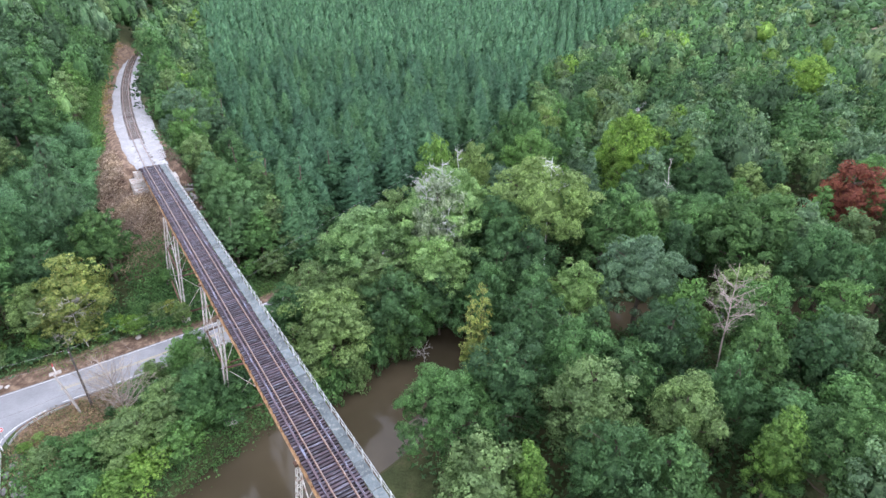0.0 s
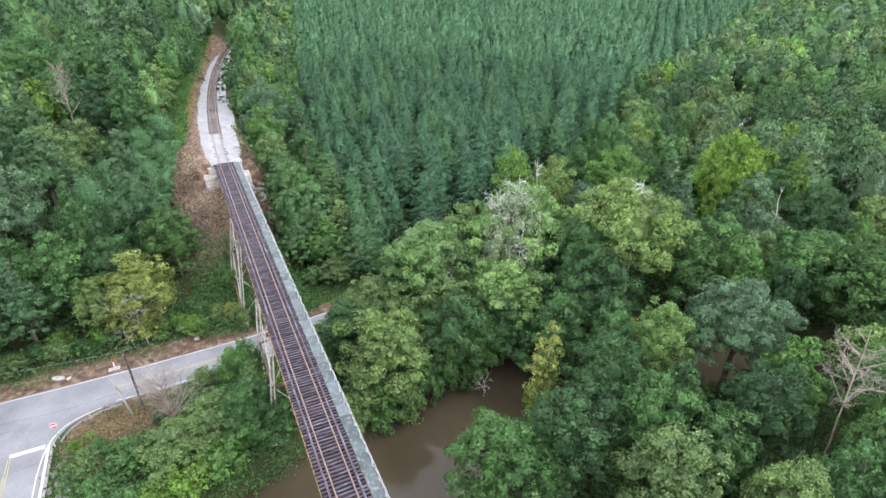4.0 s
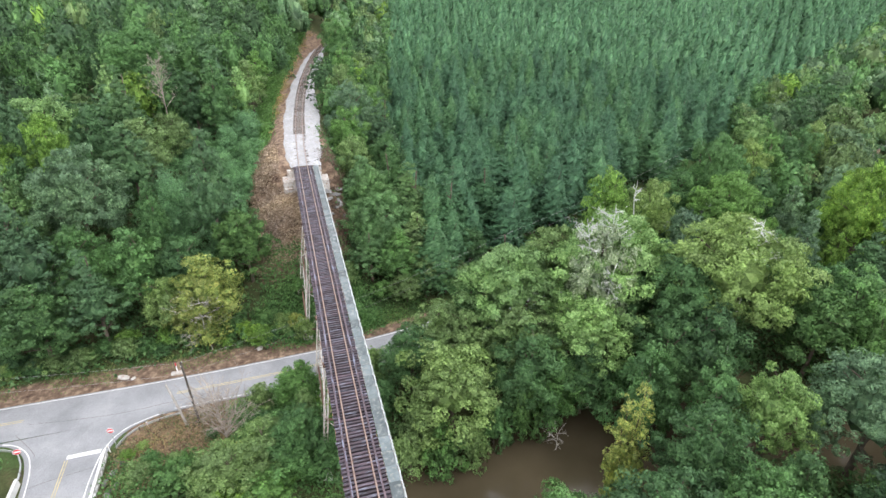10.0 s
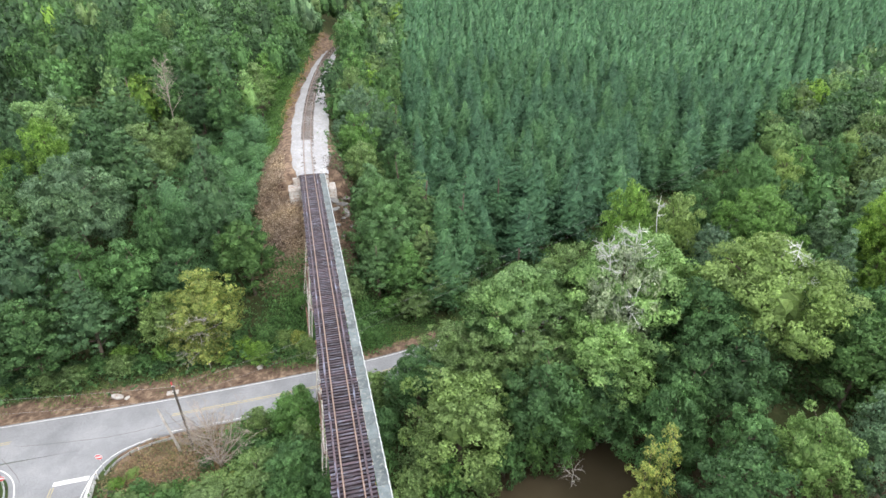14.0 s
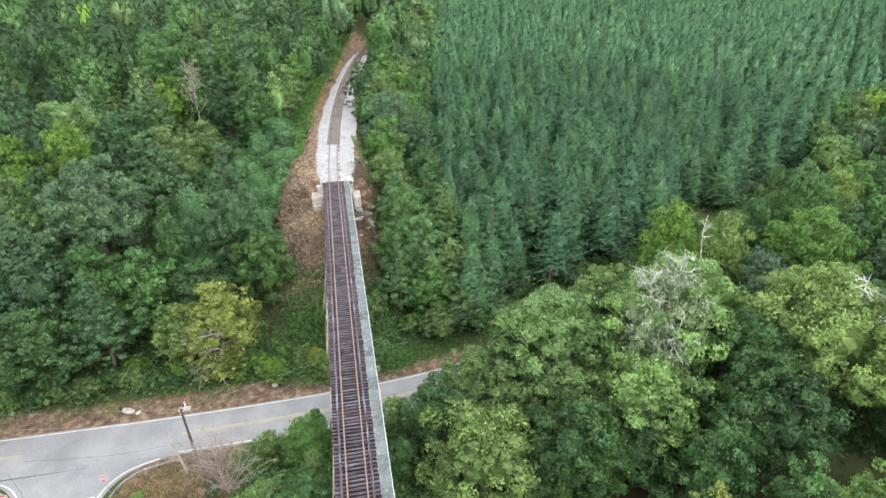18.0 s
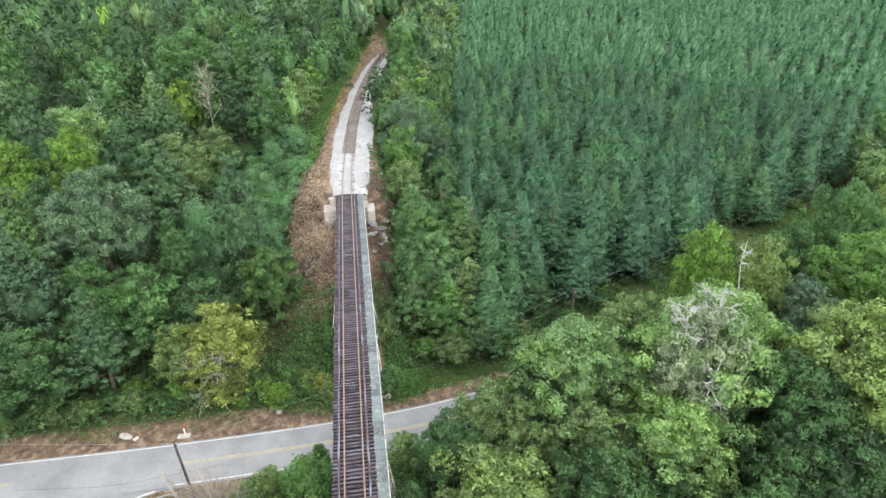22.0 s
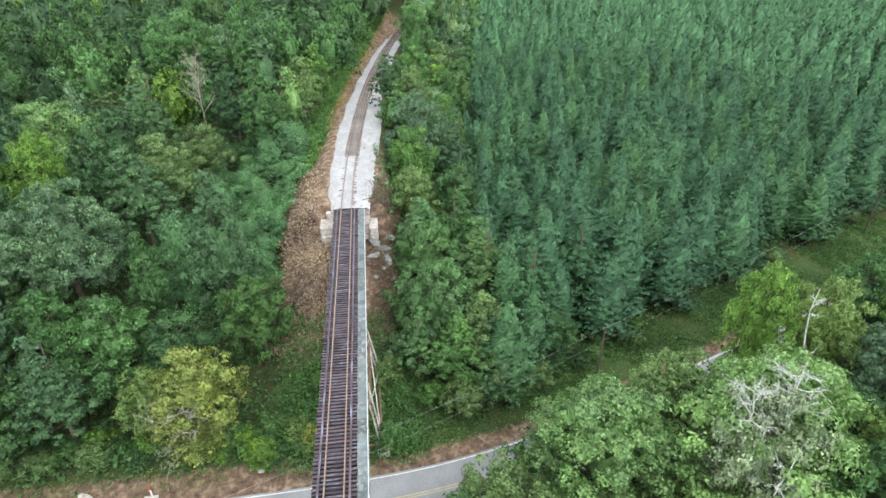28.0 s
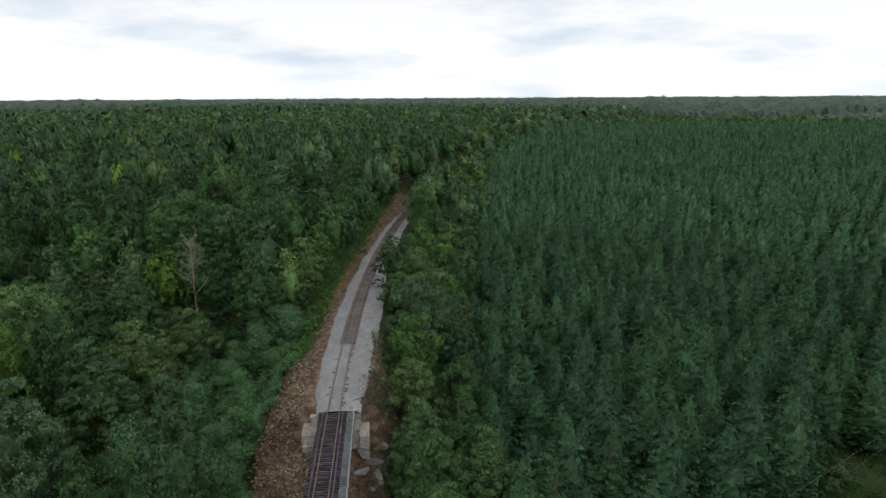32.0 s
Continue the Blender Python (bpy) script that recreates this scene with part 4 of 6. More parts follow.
# ---- trees: leaf clumps on lobes ----
def leaf_cards(rng, centres, radii, count, size, squash=0.8, up=0.35, jitter=0.5, long=1.0, inner=0.05, sprigs=9, rough=0.4):
    """Leaves in sprigs over the shells of the lobes: arrays (vertices, faces, normals, tint by sprig)."""
    centres, radii = np.asarray(centres, float), np.asarray(radii, float)
    w = radii ** 2
    lobes = len(radii)
    idx = rng.choice(lobes, count, p=w / w.sum())
    heads = rng.normal(size=(lobes, sprigs, 3)) + (0, 0, up)
    heads /= np.linalg.norm(heads, axis=2)[:, :, None]
    reach, shade = rng.uniform(0.78, 1.22, (lobes, sprigs)), rng.normal(size=(lobes, sprigs)) * 0.13
    pick = rng.integers(sprigs, size=count)
    d = unit(heads[idx, pick] + rng.normal(size=(count, 3)) * 0.3)
    depth = np.where(rng.random(count) < inner, rng.uniform(0.0, 0.8, count), reach[idx, pick] * rng.uniform(0.86, 1.06, count))
    pos = centres[idx] + d * (radii[idx] * depth)[:, None] * (1, 1, squash)
    nrm = unit(d + rng.normal(size=(count, 3)) * jitter)
    nrm[(nrm * d).sum(1) < 0] *= -1
    a = unit(np.cross(nrm, rng.normal(size=(count, 3))))
    b = np.cross(nrm, a)
    s = size * rng.uniform(0.6, 1.35, count)[:, None]
    v_, f_, n_ = soup(np.stack([pos + a * s * long, pos - a * s * 0.5 + b * s * 0.62, pos - a * s * 0.5 - b * s * 0.62], 1), d * (1 - rough) + nrm * rough)
    return v_, f_, n_, np.repeat(shade[idx, pick], 3)


def soup(cards, nrm=None):
    v_, f_ = cards.reshape(-1, 3), np.arange(3 * len(cards)).reshape(-1, 3)
    return (v_, f_) if nrm is None else (v_, f_, np.repeat(nrm, 3, 0))


def merge(pieces):
    """Join pieces (vertices, faces, normals and, if they have it, tint)."""
    v_, f_ = join([q[:2] for q in pieces])
    return v_, f_, np.vstack([q[2] for q in pieces]), np.concatenate([q[3] if len(q) > 3 else np.zeros(len(q[0])) for q in pieces])


def rounded(piece, mid, half, share):
    """Turn the normals towards those of the whole crown, so that it shades as one form."""
    v_, f_, n_ = piece[:3]
    return (v_, f_, unit(n_) * (1 - share) + unit((v_ - mid) / half) * share, *piece[3:])


def set_tint(mesh, tint):
    mesh.attributes.new("tint", "FLOAT", "POINT").data.foreach_set("value", np.asarray(tint, np.float32))


def ico_arrays(level):
    bm = bmesh.new()
    bmesh.ops.create_icosphere(bm, subdivisions=level, radius=1)
    v_ = np.array([vt.co[:] for vt in bm.verts])
    f_ = np.array([[vt.index for vt in fc_.verts] for fc_ in bm.faces])
    bm.free()
    return v_, f_


ICO = {1: ico_arrays(1), 2: ico_arrays(2), 3: ico_arrays(3)}


def leaf_mass(rng, centres, radii, big=1.2, scale=0.88, squash=0.8):
    """The closed inner mass of each lobe, crumpled. Returns (n, 3, 3)."""
    out = []
    for c, r in zip(centres, radii):
        v_, f_ = ICO[2 if r > big else 1]
        w_ = v_ * (r * scale * rng.uniform(0.88, 1.08, (len(v_), 1))) * (1, 1, squash) + c
        out.append((w_, f_, v_))
    return merge(out)


def pine_reach(f):
    """Width of a pine's crown at the share f of its height."""
    return (1 - f ** 1.35) ** 0.85 * (0.78 + 0.22 * min(1.0, f * 5))


def pine_core(rng, H, R, base, rows, points):
    """The closed, lumpy inside of a pine's crown, as arrays."""
    f = np.repeat(np.linspace(0, 0.97, rows), points)
    a = np.tile(np.arange(points) * 2 * np.pi / points, rows) + f * 5
    rad = R * np.array([pine_reach(q) for q in f]) * rng.uniform(0.72, 1.18, len(f)) + 0.05
    v_ = np.c_[np.cos(a) * rad, np.sin(a) * rad, H * (base + (1 - base) * f) + rng.uniform(-0.3, 0.3, len(f))]
    i_ = np.arange(rows * points).reshape(rows, points)
    n_ = np.roll(i_, -1, 1)
    f_ = np.concatenate([np.stack([i_[:-1], n_[:-1], n_[1:]], -1).reshape(-1, 3), np.stack([i_[:-1], n_[1:], i_[1:]], -1).reshape(-1, 3)])
    return shards(rng, (v_, f_, np.c_[np.cos(a), np.sin(a), 0.5 + 0.5 * f]), 0.3)


def shards(rng, piece, turn=0.5):
    """Take the faces of a closed mass apart, so that each has its own leaf colour and lies a little askew."""
    v_, f_, n_ = piece[:3]
    n_ = unit(n_[f_.ravel()]) + np.repeat(rng.normal(size=(len(f_), 3)) * turn, 3, 0)
    return v_[f_.ravel()], np.arange(f_.size).reshape(-1, 3), n_, np.repeat(rng.normal(size=len(f_)) * 0.12, 3)


def pine_sprays(rng, H, R, base, whorls, arms, steps, needles, size, tuft):
    """Tufts of needles along the arms of each whorl, arms drooping and turned up at the tips, as arrays."""
    tufts, wide = [], []
    for j in range(whorls):
        f = j / (whorls - 1)
        z = H * (base + (0.985 - base) * f)
        rad = R * pine_reach(f) + 0.1
        k = max(3, round(arms * (0.35 + 0.65 * (1 - f))))
        m = max(1, round(steps * (0.4 + 0.6 * (1 - f))))
        for q in range(k):
            a = q * 2 * math.pi / k + rng.uniform(-0.4, 0.4) + j * 1.3
            ln, lift = rad * rng.uniform(0.62, 1.12), rng.uniform(-0.4, 0.4)
            for s in np.linspace(0.5 if m > 1 else 0.85, 1.0, m):
                tufts.append((math.cos(a) * ln * s, math.sin(a) * ln * s, z + lift - 0.3 * ln * s + 0.3 * ln * s * s))
                wide.append(tuft * (0.6 + 0.5 * (1 - f)) * rng.uniform(0.75, 1.25))
    for q in range(3):
        tufts.append((0, 0, H * (0.95 + 0.02 * q)))
        wide.append(tuft * (0.55 - 0.1 * q))
    v_, f_, n_, t_ = leaf_cards(rng, tufts, wide, needles * len(wide), size, 0.9, 0.8, 0.75, 1.7, 0.12, 5, 0.25)
    out = unit(v_ * (1, 1, 0) + 1e-6) * 0.75 + (0, 0, 0.6)
    return v_, f_, unit(n_) * 0.5 + out * 0.5, t_


def cards_mesh(name, cards, mat=None):
    return np_mesh(name, *soup(cards), mat)


def outline(d, seed):
    """Uneven reach of a crown in the directions d."""
    return np.array([0.86 + 0.36 * noise.noise(Vector(q) * 2.1 + Vector((seed, seed * 0.7, 3))) + 0.14 * noise.noise(Vector(q) * 4.1 + Vector((seed, 5, seed))) for q in d])


def broad_lobes(rng, R, H, base=0.1, k=60, lump=(0.14, 0.25), taper=0.34):
    """A domed crown with an uneven outline, covered with small lobes. Returns centres, radii and what the core needs."""
    seed = rng.uniform(0, 90)
    u = np.linspace(-0.72, 0.99, k) + rng.uniform(-0.03, 0.03, k)
    u = np.clip(u, -0.8, 0.995)
    ang = np.arange(k) * 2.39996 + rng.uniform(-0.4, 0.4, k)
    d = np.c_[np.cos(ang) * np.sqrt(1 - u * u), np.sin(ang) * np.sqrt(1 - u * u), u]
    d[:, :2] *= (1.06 - taper * np.maximum(u, 0))[:, None]
    half = np.array([R, R, H * (1 - base) / 2])
    mid = np.array([0, 0, H * (1 + base) / 2])
    rs = R * rng.uniform(lump[0], lump[1], k)
    reach = outline(d, seed) * rng.uniform(0.8, 1.08, k)
    cs = mid + d * half * reach[:, None] * 0.9 - d * rs[:, None] * 0.5
    return cs, rs, (seed, half, mid)


def core_mass(rng, info, level, scale=0.8):
    seed, half, mid = info
    v_, f_ = ICO[level]
    w_ = mid + v_ * half * (outline(v_, seed) * scale * rng.uniform(0.92, 1.06, len(v_)))[:, None]
    return w_, f_, unit(v_ / half)


def trunk_arrays(rng, H, r0, lobes, reach=7, top=0.8):
    """A tapered trunk with limbs towards the lobes."""
    bend = rng.normal(size=2) * H * 0.02
    zs = np.linspace(-0.6, H * top, 6)
    pts = np.c_[bend[0] * zs / H, bend[1] * zs / H, zs]
    parts_ = [tube(pts, np.linspace(r0, r0 * 0.25, 6), 7)]
    for c in lobes[rng.choice(len(lobes), min(reach, len(lobes)), replace=False)]:
        z0 = max(H * 0.22, min(c[2] - 0.15 * H, H * top * 0.9))
        s = np.array([bend[0] * z0 / H, bend[1] * z0 / H, z0])
        e = np.array(c)
        m = (s + e) / 2 + rng.normal(size=3) * 0.25 + (0, 0, -0.2)
        parts_.append(tube([s, m, e], [r0 * 0.42, r0 * 0.26, r0 * 0.1], 5))
    return join(parts_)


def pine_lobes(rng, H, R, base=0.25, whorls=9):
    cs, rs = [], []
    for j in range(whorls):
        f = j / (whorls - 1)
        z = H * (base + (0.96 - base) * f)
        rad = R * (1 - f ** 1.6) ** 0.8 * (0.8 + 0.2 * min(1, f * 5)) + 0.05
        k = max(3, int(3 + 5 * (1 - f)))
        for q in range(k):
            a = q * 2 * math.pi / k + rng.uniform(-0.4, 0.4) + j
            rr = rad * rng.uniform(0.55, 0.95)
            cs.append((math.cos(a) * rr, math.sin(a) * rr, z - 0.12 * rr + rng.uniform(-0.3, 0.3)))
            rs.append(rad * 0.36 + 0.24)
        cs.append((0, 0, z))
        rs.append(rad * 0.4 + 0.25)
    cs.append((0, 0, H * 0.985))
    rs.append(0.28)
    return np.array(cs), np.array(rs)


VARIANT = {}


def add_variant(kind, lobes, radii, count, size, H, r0, rng, **kw):
    top = kw.pop("top", 0.8)
    skirts = kw.pop("skirts", None)
    info = kw.pop("info", None)
    if skirts:
        mass, cards = pine_core(rng, H, *skirts), pine_sprays(rng, H, *kw.pop("sprays"))
    else:
        mass = core_mass(rng, info, 3, 0.4) if info else leaf_mass(rng, lobes, radii, 0.9, 0.55 if kind == "vined" else 0.7, kw.get("squash", 0.8))
        cards = leaf_cards(rng, lobes, radii, count, size, **kw)
    arr = merge([mass if skirts else shards(rng, mass), cards])
    if not skirts:
        arr = rounded(arr, np.array([0, 0, H * 0.45]), np.array([0.5, 0.5, 0.62]) * H, 0.3)
    crown = np_mesh(kind + "_crown", *arr[:2], LEAF["green"], True, arr[2])
    set_tint(crown, arr[3])
    tv, tf = trunk_arrays(rng, H, r0, lobes, 7, top)
    trunk = np_mesh(kind + "_trunk", tv, tf, BARK, True)
    VARIANT.setdefault(kind, []).append((crown, trunk))


rngv = np.random.default_rng(21)
for k in range(4):  # broad: radius 8, height 16
    ls, rs, info = broad_lobes(rngv, 8, 16, 0.1, 130, (0.09, 0.18))
    add_variant("large", ls, rs, 42000, 0.150, 16, 0.42, rngv, info=info, squash=0.6, inner=0.16)
for k in range(5):  # middling: radius 4.5, height 12
    ls, rs, info = broad_lobes(rngv, 4.5, 12, 0.05, 75, (0.12, 0.24))
    add_variant("medium", ls, rs, 16500, 0.130, 12, 0.26, rngv, info=info, squash=0.65, inner=0.16)
for k in range(5):  # the same, with fewer and larger leaf clumps
    ls, rs, info = broad_lobes(rngv, 4.5, 12, 0.05, 60, (0.13, 0.25))
    add_variant("filler", ls, rs, 9500, 0.170, 12, 0.26, rngv, info=info, squash=0.65, inner=0.16)
for k in range(4):  # small trees and bushes: radius 2.4, height 5
    ls, rs, info = broad_lobes(rngv, 2.4, 5, 0.0, 34, (0.16, 0.3))
    add_variant("small", ls, rs, 3400, 0.125, 5, 0.1, rngv, info=info)
for k in range(3):  # upright, pointed: radius 3, height 14
    ls, rs, info = broad_lobes(rngv, 3.4, 14, 0.03, 70, (0.12, 0.25), 0.62)
    add_variant("upright", ls, rs, 9500, 0.145, 14, 0.22, rngv, info=info, squash=0.7, inner=0.16)
for k in range(4):  # plantation pine: radius 2.3, height 14
    ls, rs = pine_lobes(rngv, 14, 2.3, 0.26, 11)
    add_variant("pine", ls, rs * 0.9, 0, 0, 14, 0.16, rngv, top=0.8, skirts=(1.65, 0.17, 24, 18), sprays=(2.5, 0.14, 17, 11, 3, 18, 0.135, 0.5))
for k in range(3):  # old pine with flat tufts: radius 4, height 20
    ls, rs, info = broad_lobes(rngv, 4.9, 20, 0.06, 115, (0.1, 0.19), 0.8)
    add_variant("tallpine", ls, rs, 13500, 0.135, 20, 0.32, rngv, info=info, top=0.95, squash=0.7, up=0.7, long=1.7, inner=0.12)
for k in range(3):  # trees draped in vine: radius 3.2, height 9
    cs_, rs_ = [], []
    for q in range(16):
        f = q / 15
        a = q * 2.4
        rr = (0.35 + 0.65 * (1 - f)) * 2.0 * rngv.uniform(0.5, 1)
        cs_.append((math.cos(a) * rr, math.sin(a) * rr, 0.6 + 7.0 * f))
        rs_.append(rngv.uniform(1.0, 1.5))
    cs_.append((0.3, 0, 7.6))
    rs_.append(1.7)
    add_variant("vined", np.array(cs_), np.array(rs_) * 1.1, 9500, 0.14, 9, 0.2, rngv, jitter=0.4, squash=1.05, inner=0.0, sprigs=28, rough=0.25)

NATURAL = {"large": (8.0, 16.0), "medium": (4.5, 12.0), "small": (2.4, 5.0), "filler": (4.5, 12.0), "upright": (3.2, 14.0), "pine": (2.3, 14.0), "tallpine": (4.6, 20.0), "vined": (3.3, 9.2)}
WORDS = {"green": "mid-green", "dark": "dark green", "grey": "grey-green", "olive": "olive-green", "light": "light green", "bright": "bright yellow-green", "yellow": "yellowing", "red": "dull red", "pale": "pale thinning", "soft": "soft green", "turning": "yellow-green", "pine": "blue-green", "pine_old": "deep green", "kudzu": "vine-green"}
KINDS = {"large": ("broadleaf_tree", "broadleaf tree with a wide lobed crown", "tree"), "medium": ("broadleaf_tree", "broadleaf tree with a rounded crown", "tree"), "filler": ("broadleaf_tree", "broadleaf tree with a rounded crown", "tree"), "small": ("bush", "leafy bush near the ground", "bush"),
         "upright": ("broadleaf_tree", "young upright tree with a pointed crown", "tree"), "pine": ("pine_tree", "plantation pine with a pointed crown", "pine tree"), "tallpine": ("pine_tree", "tall old pine with tufted branches", "pine tree"),
         "vined": ("vine_covered_tree", "tree smothered under a drape of vines", "tree")}
rngp = np.random.default_rng(77)
PLACED = []


def plant(kind, x, y, r, top, colour, group="", z0=None):
    """Stand one tree with crown radius r whose top is at height top."""
    nr, nh = NATURAL[kind]
    r = r * 1.12 if kind in ("large", "medium") else r
    z = land1(x, y) if z0 is None else z0
    h = max(top - z, nh * 0.3)
    crown, trunk = VARIANT[kind][int(rngp.integers(len(VARIANT[kind])))]
    name, words, cat = KINDS[kind]
    th = new(name)
    th.matrix_basis = Matrix.LocRotScale((x, y, z - 0.1), Euler((0, 0, rngp.uniform(0, 6.28))), (r / nr, r / nr, h / nh))
    tagged(th, WORDS[colour] + " " + words, cat, group)
    c = new("crown", crown)
    c.parent = th
    c.material_slots[0].link, c.material_slots[0].material = "OBJECT", LEAF[colour]
    t = new("trunk", trunk)
    t.parent = th
    PLACED.append((x, y, r))
    return th


# single trees that stand out, right of the bridge: kind, x, y, crown radius, top, colour
RIGHT_NEAR = [
    ("medium", 12.6, 63.3, 6.6, 13.6, "olive"), ("medium", 9.4, 71.5, 4.2, 11.0, "green"), ("medium", 14.6, 75.2, 4.6, 11.6, "olive"), ("medium", 19.8, 78.0, 4.4, 12.5, "green"), ("medium", 23.4, 64.0, 5.6, 13.5, "dark"), ("small", 17.6, 61.4, 3.2, 6.0, "green"), ("small", 21.4, 61.8, 3.4, 6.5, "dark"), ("medium", 26.0, 62.6, 4.0, 10.0, "green"), ("medium", 30.6, 63.2, 4.2, 10.5, "dark"), ("small", 8.4, 62.6, 3.0, 5.5, "olive"),
    ("large", 25.2, 77.0, 8.4, 18.2, "light"), ("large", 39.8, 75.0, 10.2, 22.8, "light"), ("large", 54.5, 67.0, 10.2, 24.0, "olive"),
    ("small", 27.4, 48.8, 2.8, 8.5, "turning"), ("medium", 33.0, 45.0, 5.2, 16.5, "dark"), ("medium", 44.5, 47.6, 4.4, 16.0, "light"),
    ("large", 53.0, 43.5, 7.2, 18.5, "grey"), ("medium", 33.2, 37.3, 4.8, 16.5, "green"), ("medium", 29.3, 30.3, 5.6, 16.5, "olive"),
    ("large", 16.8, 40.0, 6.0, 14.0, "green"), ("medium", 24.0, 39.0, 5.2, 16.5, "dark"), ("medium", 32.0, 66.0, 6.0, 15.5, "light"), ("medium", 24.5, 69.8, 5.6, 12.5, "olive"), ("medium", 17.5, 73.0, 4.6, 11.5, "olive"), ("large", 45.0, 66.0, 6.6, 18.5, "green"), ("medium", 80.4, 98.6, 4.4, 20.0, "green"), ("medium", 86.6, 100.8, 4.6, 20.0, "olive"), ("medium", 92.6, 103.0, 4.6, 19.5, "green"), ("medium", 98.6, 105.2, 4.8, 19.0, "dark"), ("medium", 105.6, 107.6, 5.0, 19.0, "green"), ("medium", 112.0, 110.0, 5.0, 18.5, "olive")]
RIGHT_MID = [
    ("large", 78.0, 42.0, 9.2, 19.5, "dark"), ("large", 77.0, 29.5, 6.6, 19.0, "green"), ("medium", 36.5, 23.5, 4.4, 16.5, "olive"),
    ("upright", 39.0, 15.0, 3.0, 17.5, "bright"), ("upright", 17.6, 27.0, 2.4, 15.5, "bright"), ("medium", 25.0, 23.5, 4.8, 16.0, "dark"),
    ("medium", 58.0, 28.6, 4.8, 17.0, "green"), ("medium", 44.4, 32.5, 4.8, 16.5, "dark"), ("medium", 42.4, 22.4, 3.8, 16.5, "green"),
    ("upright", 99.0, 70.5, 4.0, 20.0, "bright"), ("large", 92.0, 60.0, 6.5, 18.5, "dark"), ("large", 87.5, 76.0, 7.0, 24.0, "bright"),
    ("medium", 47.0, 88.0, 4.4, 24.0, "bright"), ("medium", 56.5, 89.0, 4.8, 20.5, "olive"), ("medium", 107.0, 40.2, 6.0, 19.0, "red"), ("large", 180.0, 86.0, 9.0, 24.0, "bright"),
    ("medium", 46.0, 60.5, 5.8, 15.5, "dark"), ("medium", 34.5, 56.6, 4.8, 14.0, "green"), ("medium", 40.0, 60.5, 4.6, 14.0, "dark"), ("large", 69.0, 86.0, 7.5, 21.0, "green"), ("medium", 34.0, 82.0, 5.0, 17.5, "olive"), ("medium", 36.4, 72.2, 5.2, 23.4, "pale"), ("large", 74.0, 96.0, 5.4, 24.5, "green"), ("medium", 66.0, 95.0, 4.6, 18.5, "green")]
LEFT_TREES = [
    ("large", -35.2, 109.0, 8.0, 28.5, "grey"), ("medium", -41.5, 121.5, 4.4, 31.0, "bright"), ("medium", -50.5, 122.5, 4.6, 29.0, "bright"), ("medium", -34.0, 99.0, 4.6, 20.0, "green"), ("medium", -26.8, 97.5, 5.8, 18.5, "green"), ("medium", -16.4, 90.4, 5.2, 16.2, "turning"), ("medium", -20.4, 90.4, 3.0, 10.0, "turning"), ("small", -17.2, 88.4, 3.6, 6.5, "turning"),
    ("medium", -11.0, 101.0, 4.8, 18.5, "dark"), ("tallpine", -40.0, 96.5, 5.8, 25.5, "pine_old"), ("medium", -38.5, 89.8, 5.6, 15.5, "dark"), ("tallpine", -31.5, 91.0, 4.6, 17.5, "pine_old"),
    ("medium", -22.5, 92.5, 4.2, 12.5, "olive"), ("medium", -20.0, 97.0, 4.5, 16.5, "dark"), ("vined", -22.2, 111.5, 3.6, 20.0, "kudzu"),
    ("vined", -10.6, 146.0, 4.4, 20.5, "kudzu"), ("vined", -14.5, 143.5, 3.8, 18.5, "kudzu"), ("vined", -13.5, 110.0, 3.2, 16.0, "kudzu")]
LEFT_FAR = [
    ("large", -34.2, 174.0, 9.2, 38.5, "green"), ("upright", -15.4, 148.0, 5.0, 32.5, "green"), ("upright", -9.0, 163.0, 4.4, 30.5, "olive"),
    ("medium", -45.0, 136.0, 7.0, 31.0, "light"), ("medium", -29.0, 131.0, 5.6, 26.0, "olive"), ("medium", -18.5, 158.0, 4.2, 26.0, "olive"),
    ("tallpine", -29.0, 120.0, 5.5, 28.0, "pine_old"), ("tallpine", -33.0, 142.0, 5.0, 32.0, "pine_old"), ("upright", -21.0, 152.0, 4.4, 31.0, "dark"), ("upright", -7.5, 172.0, 4.0, 31.0, "green")]
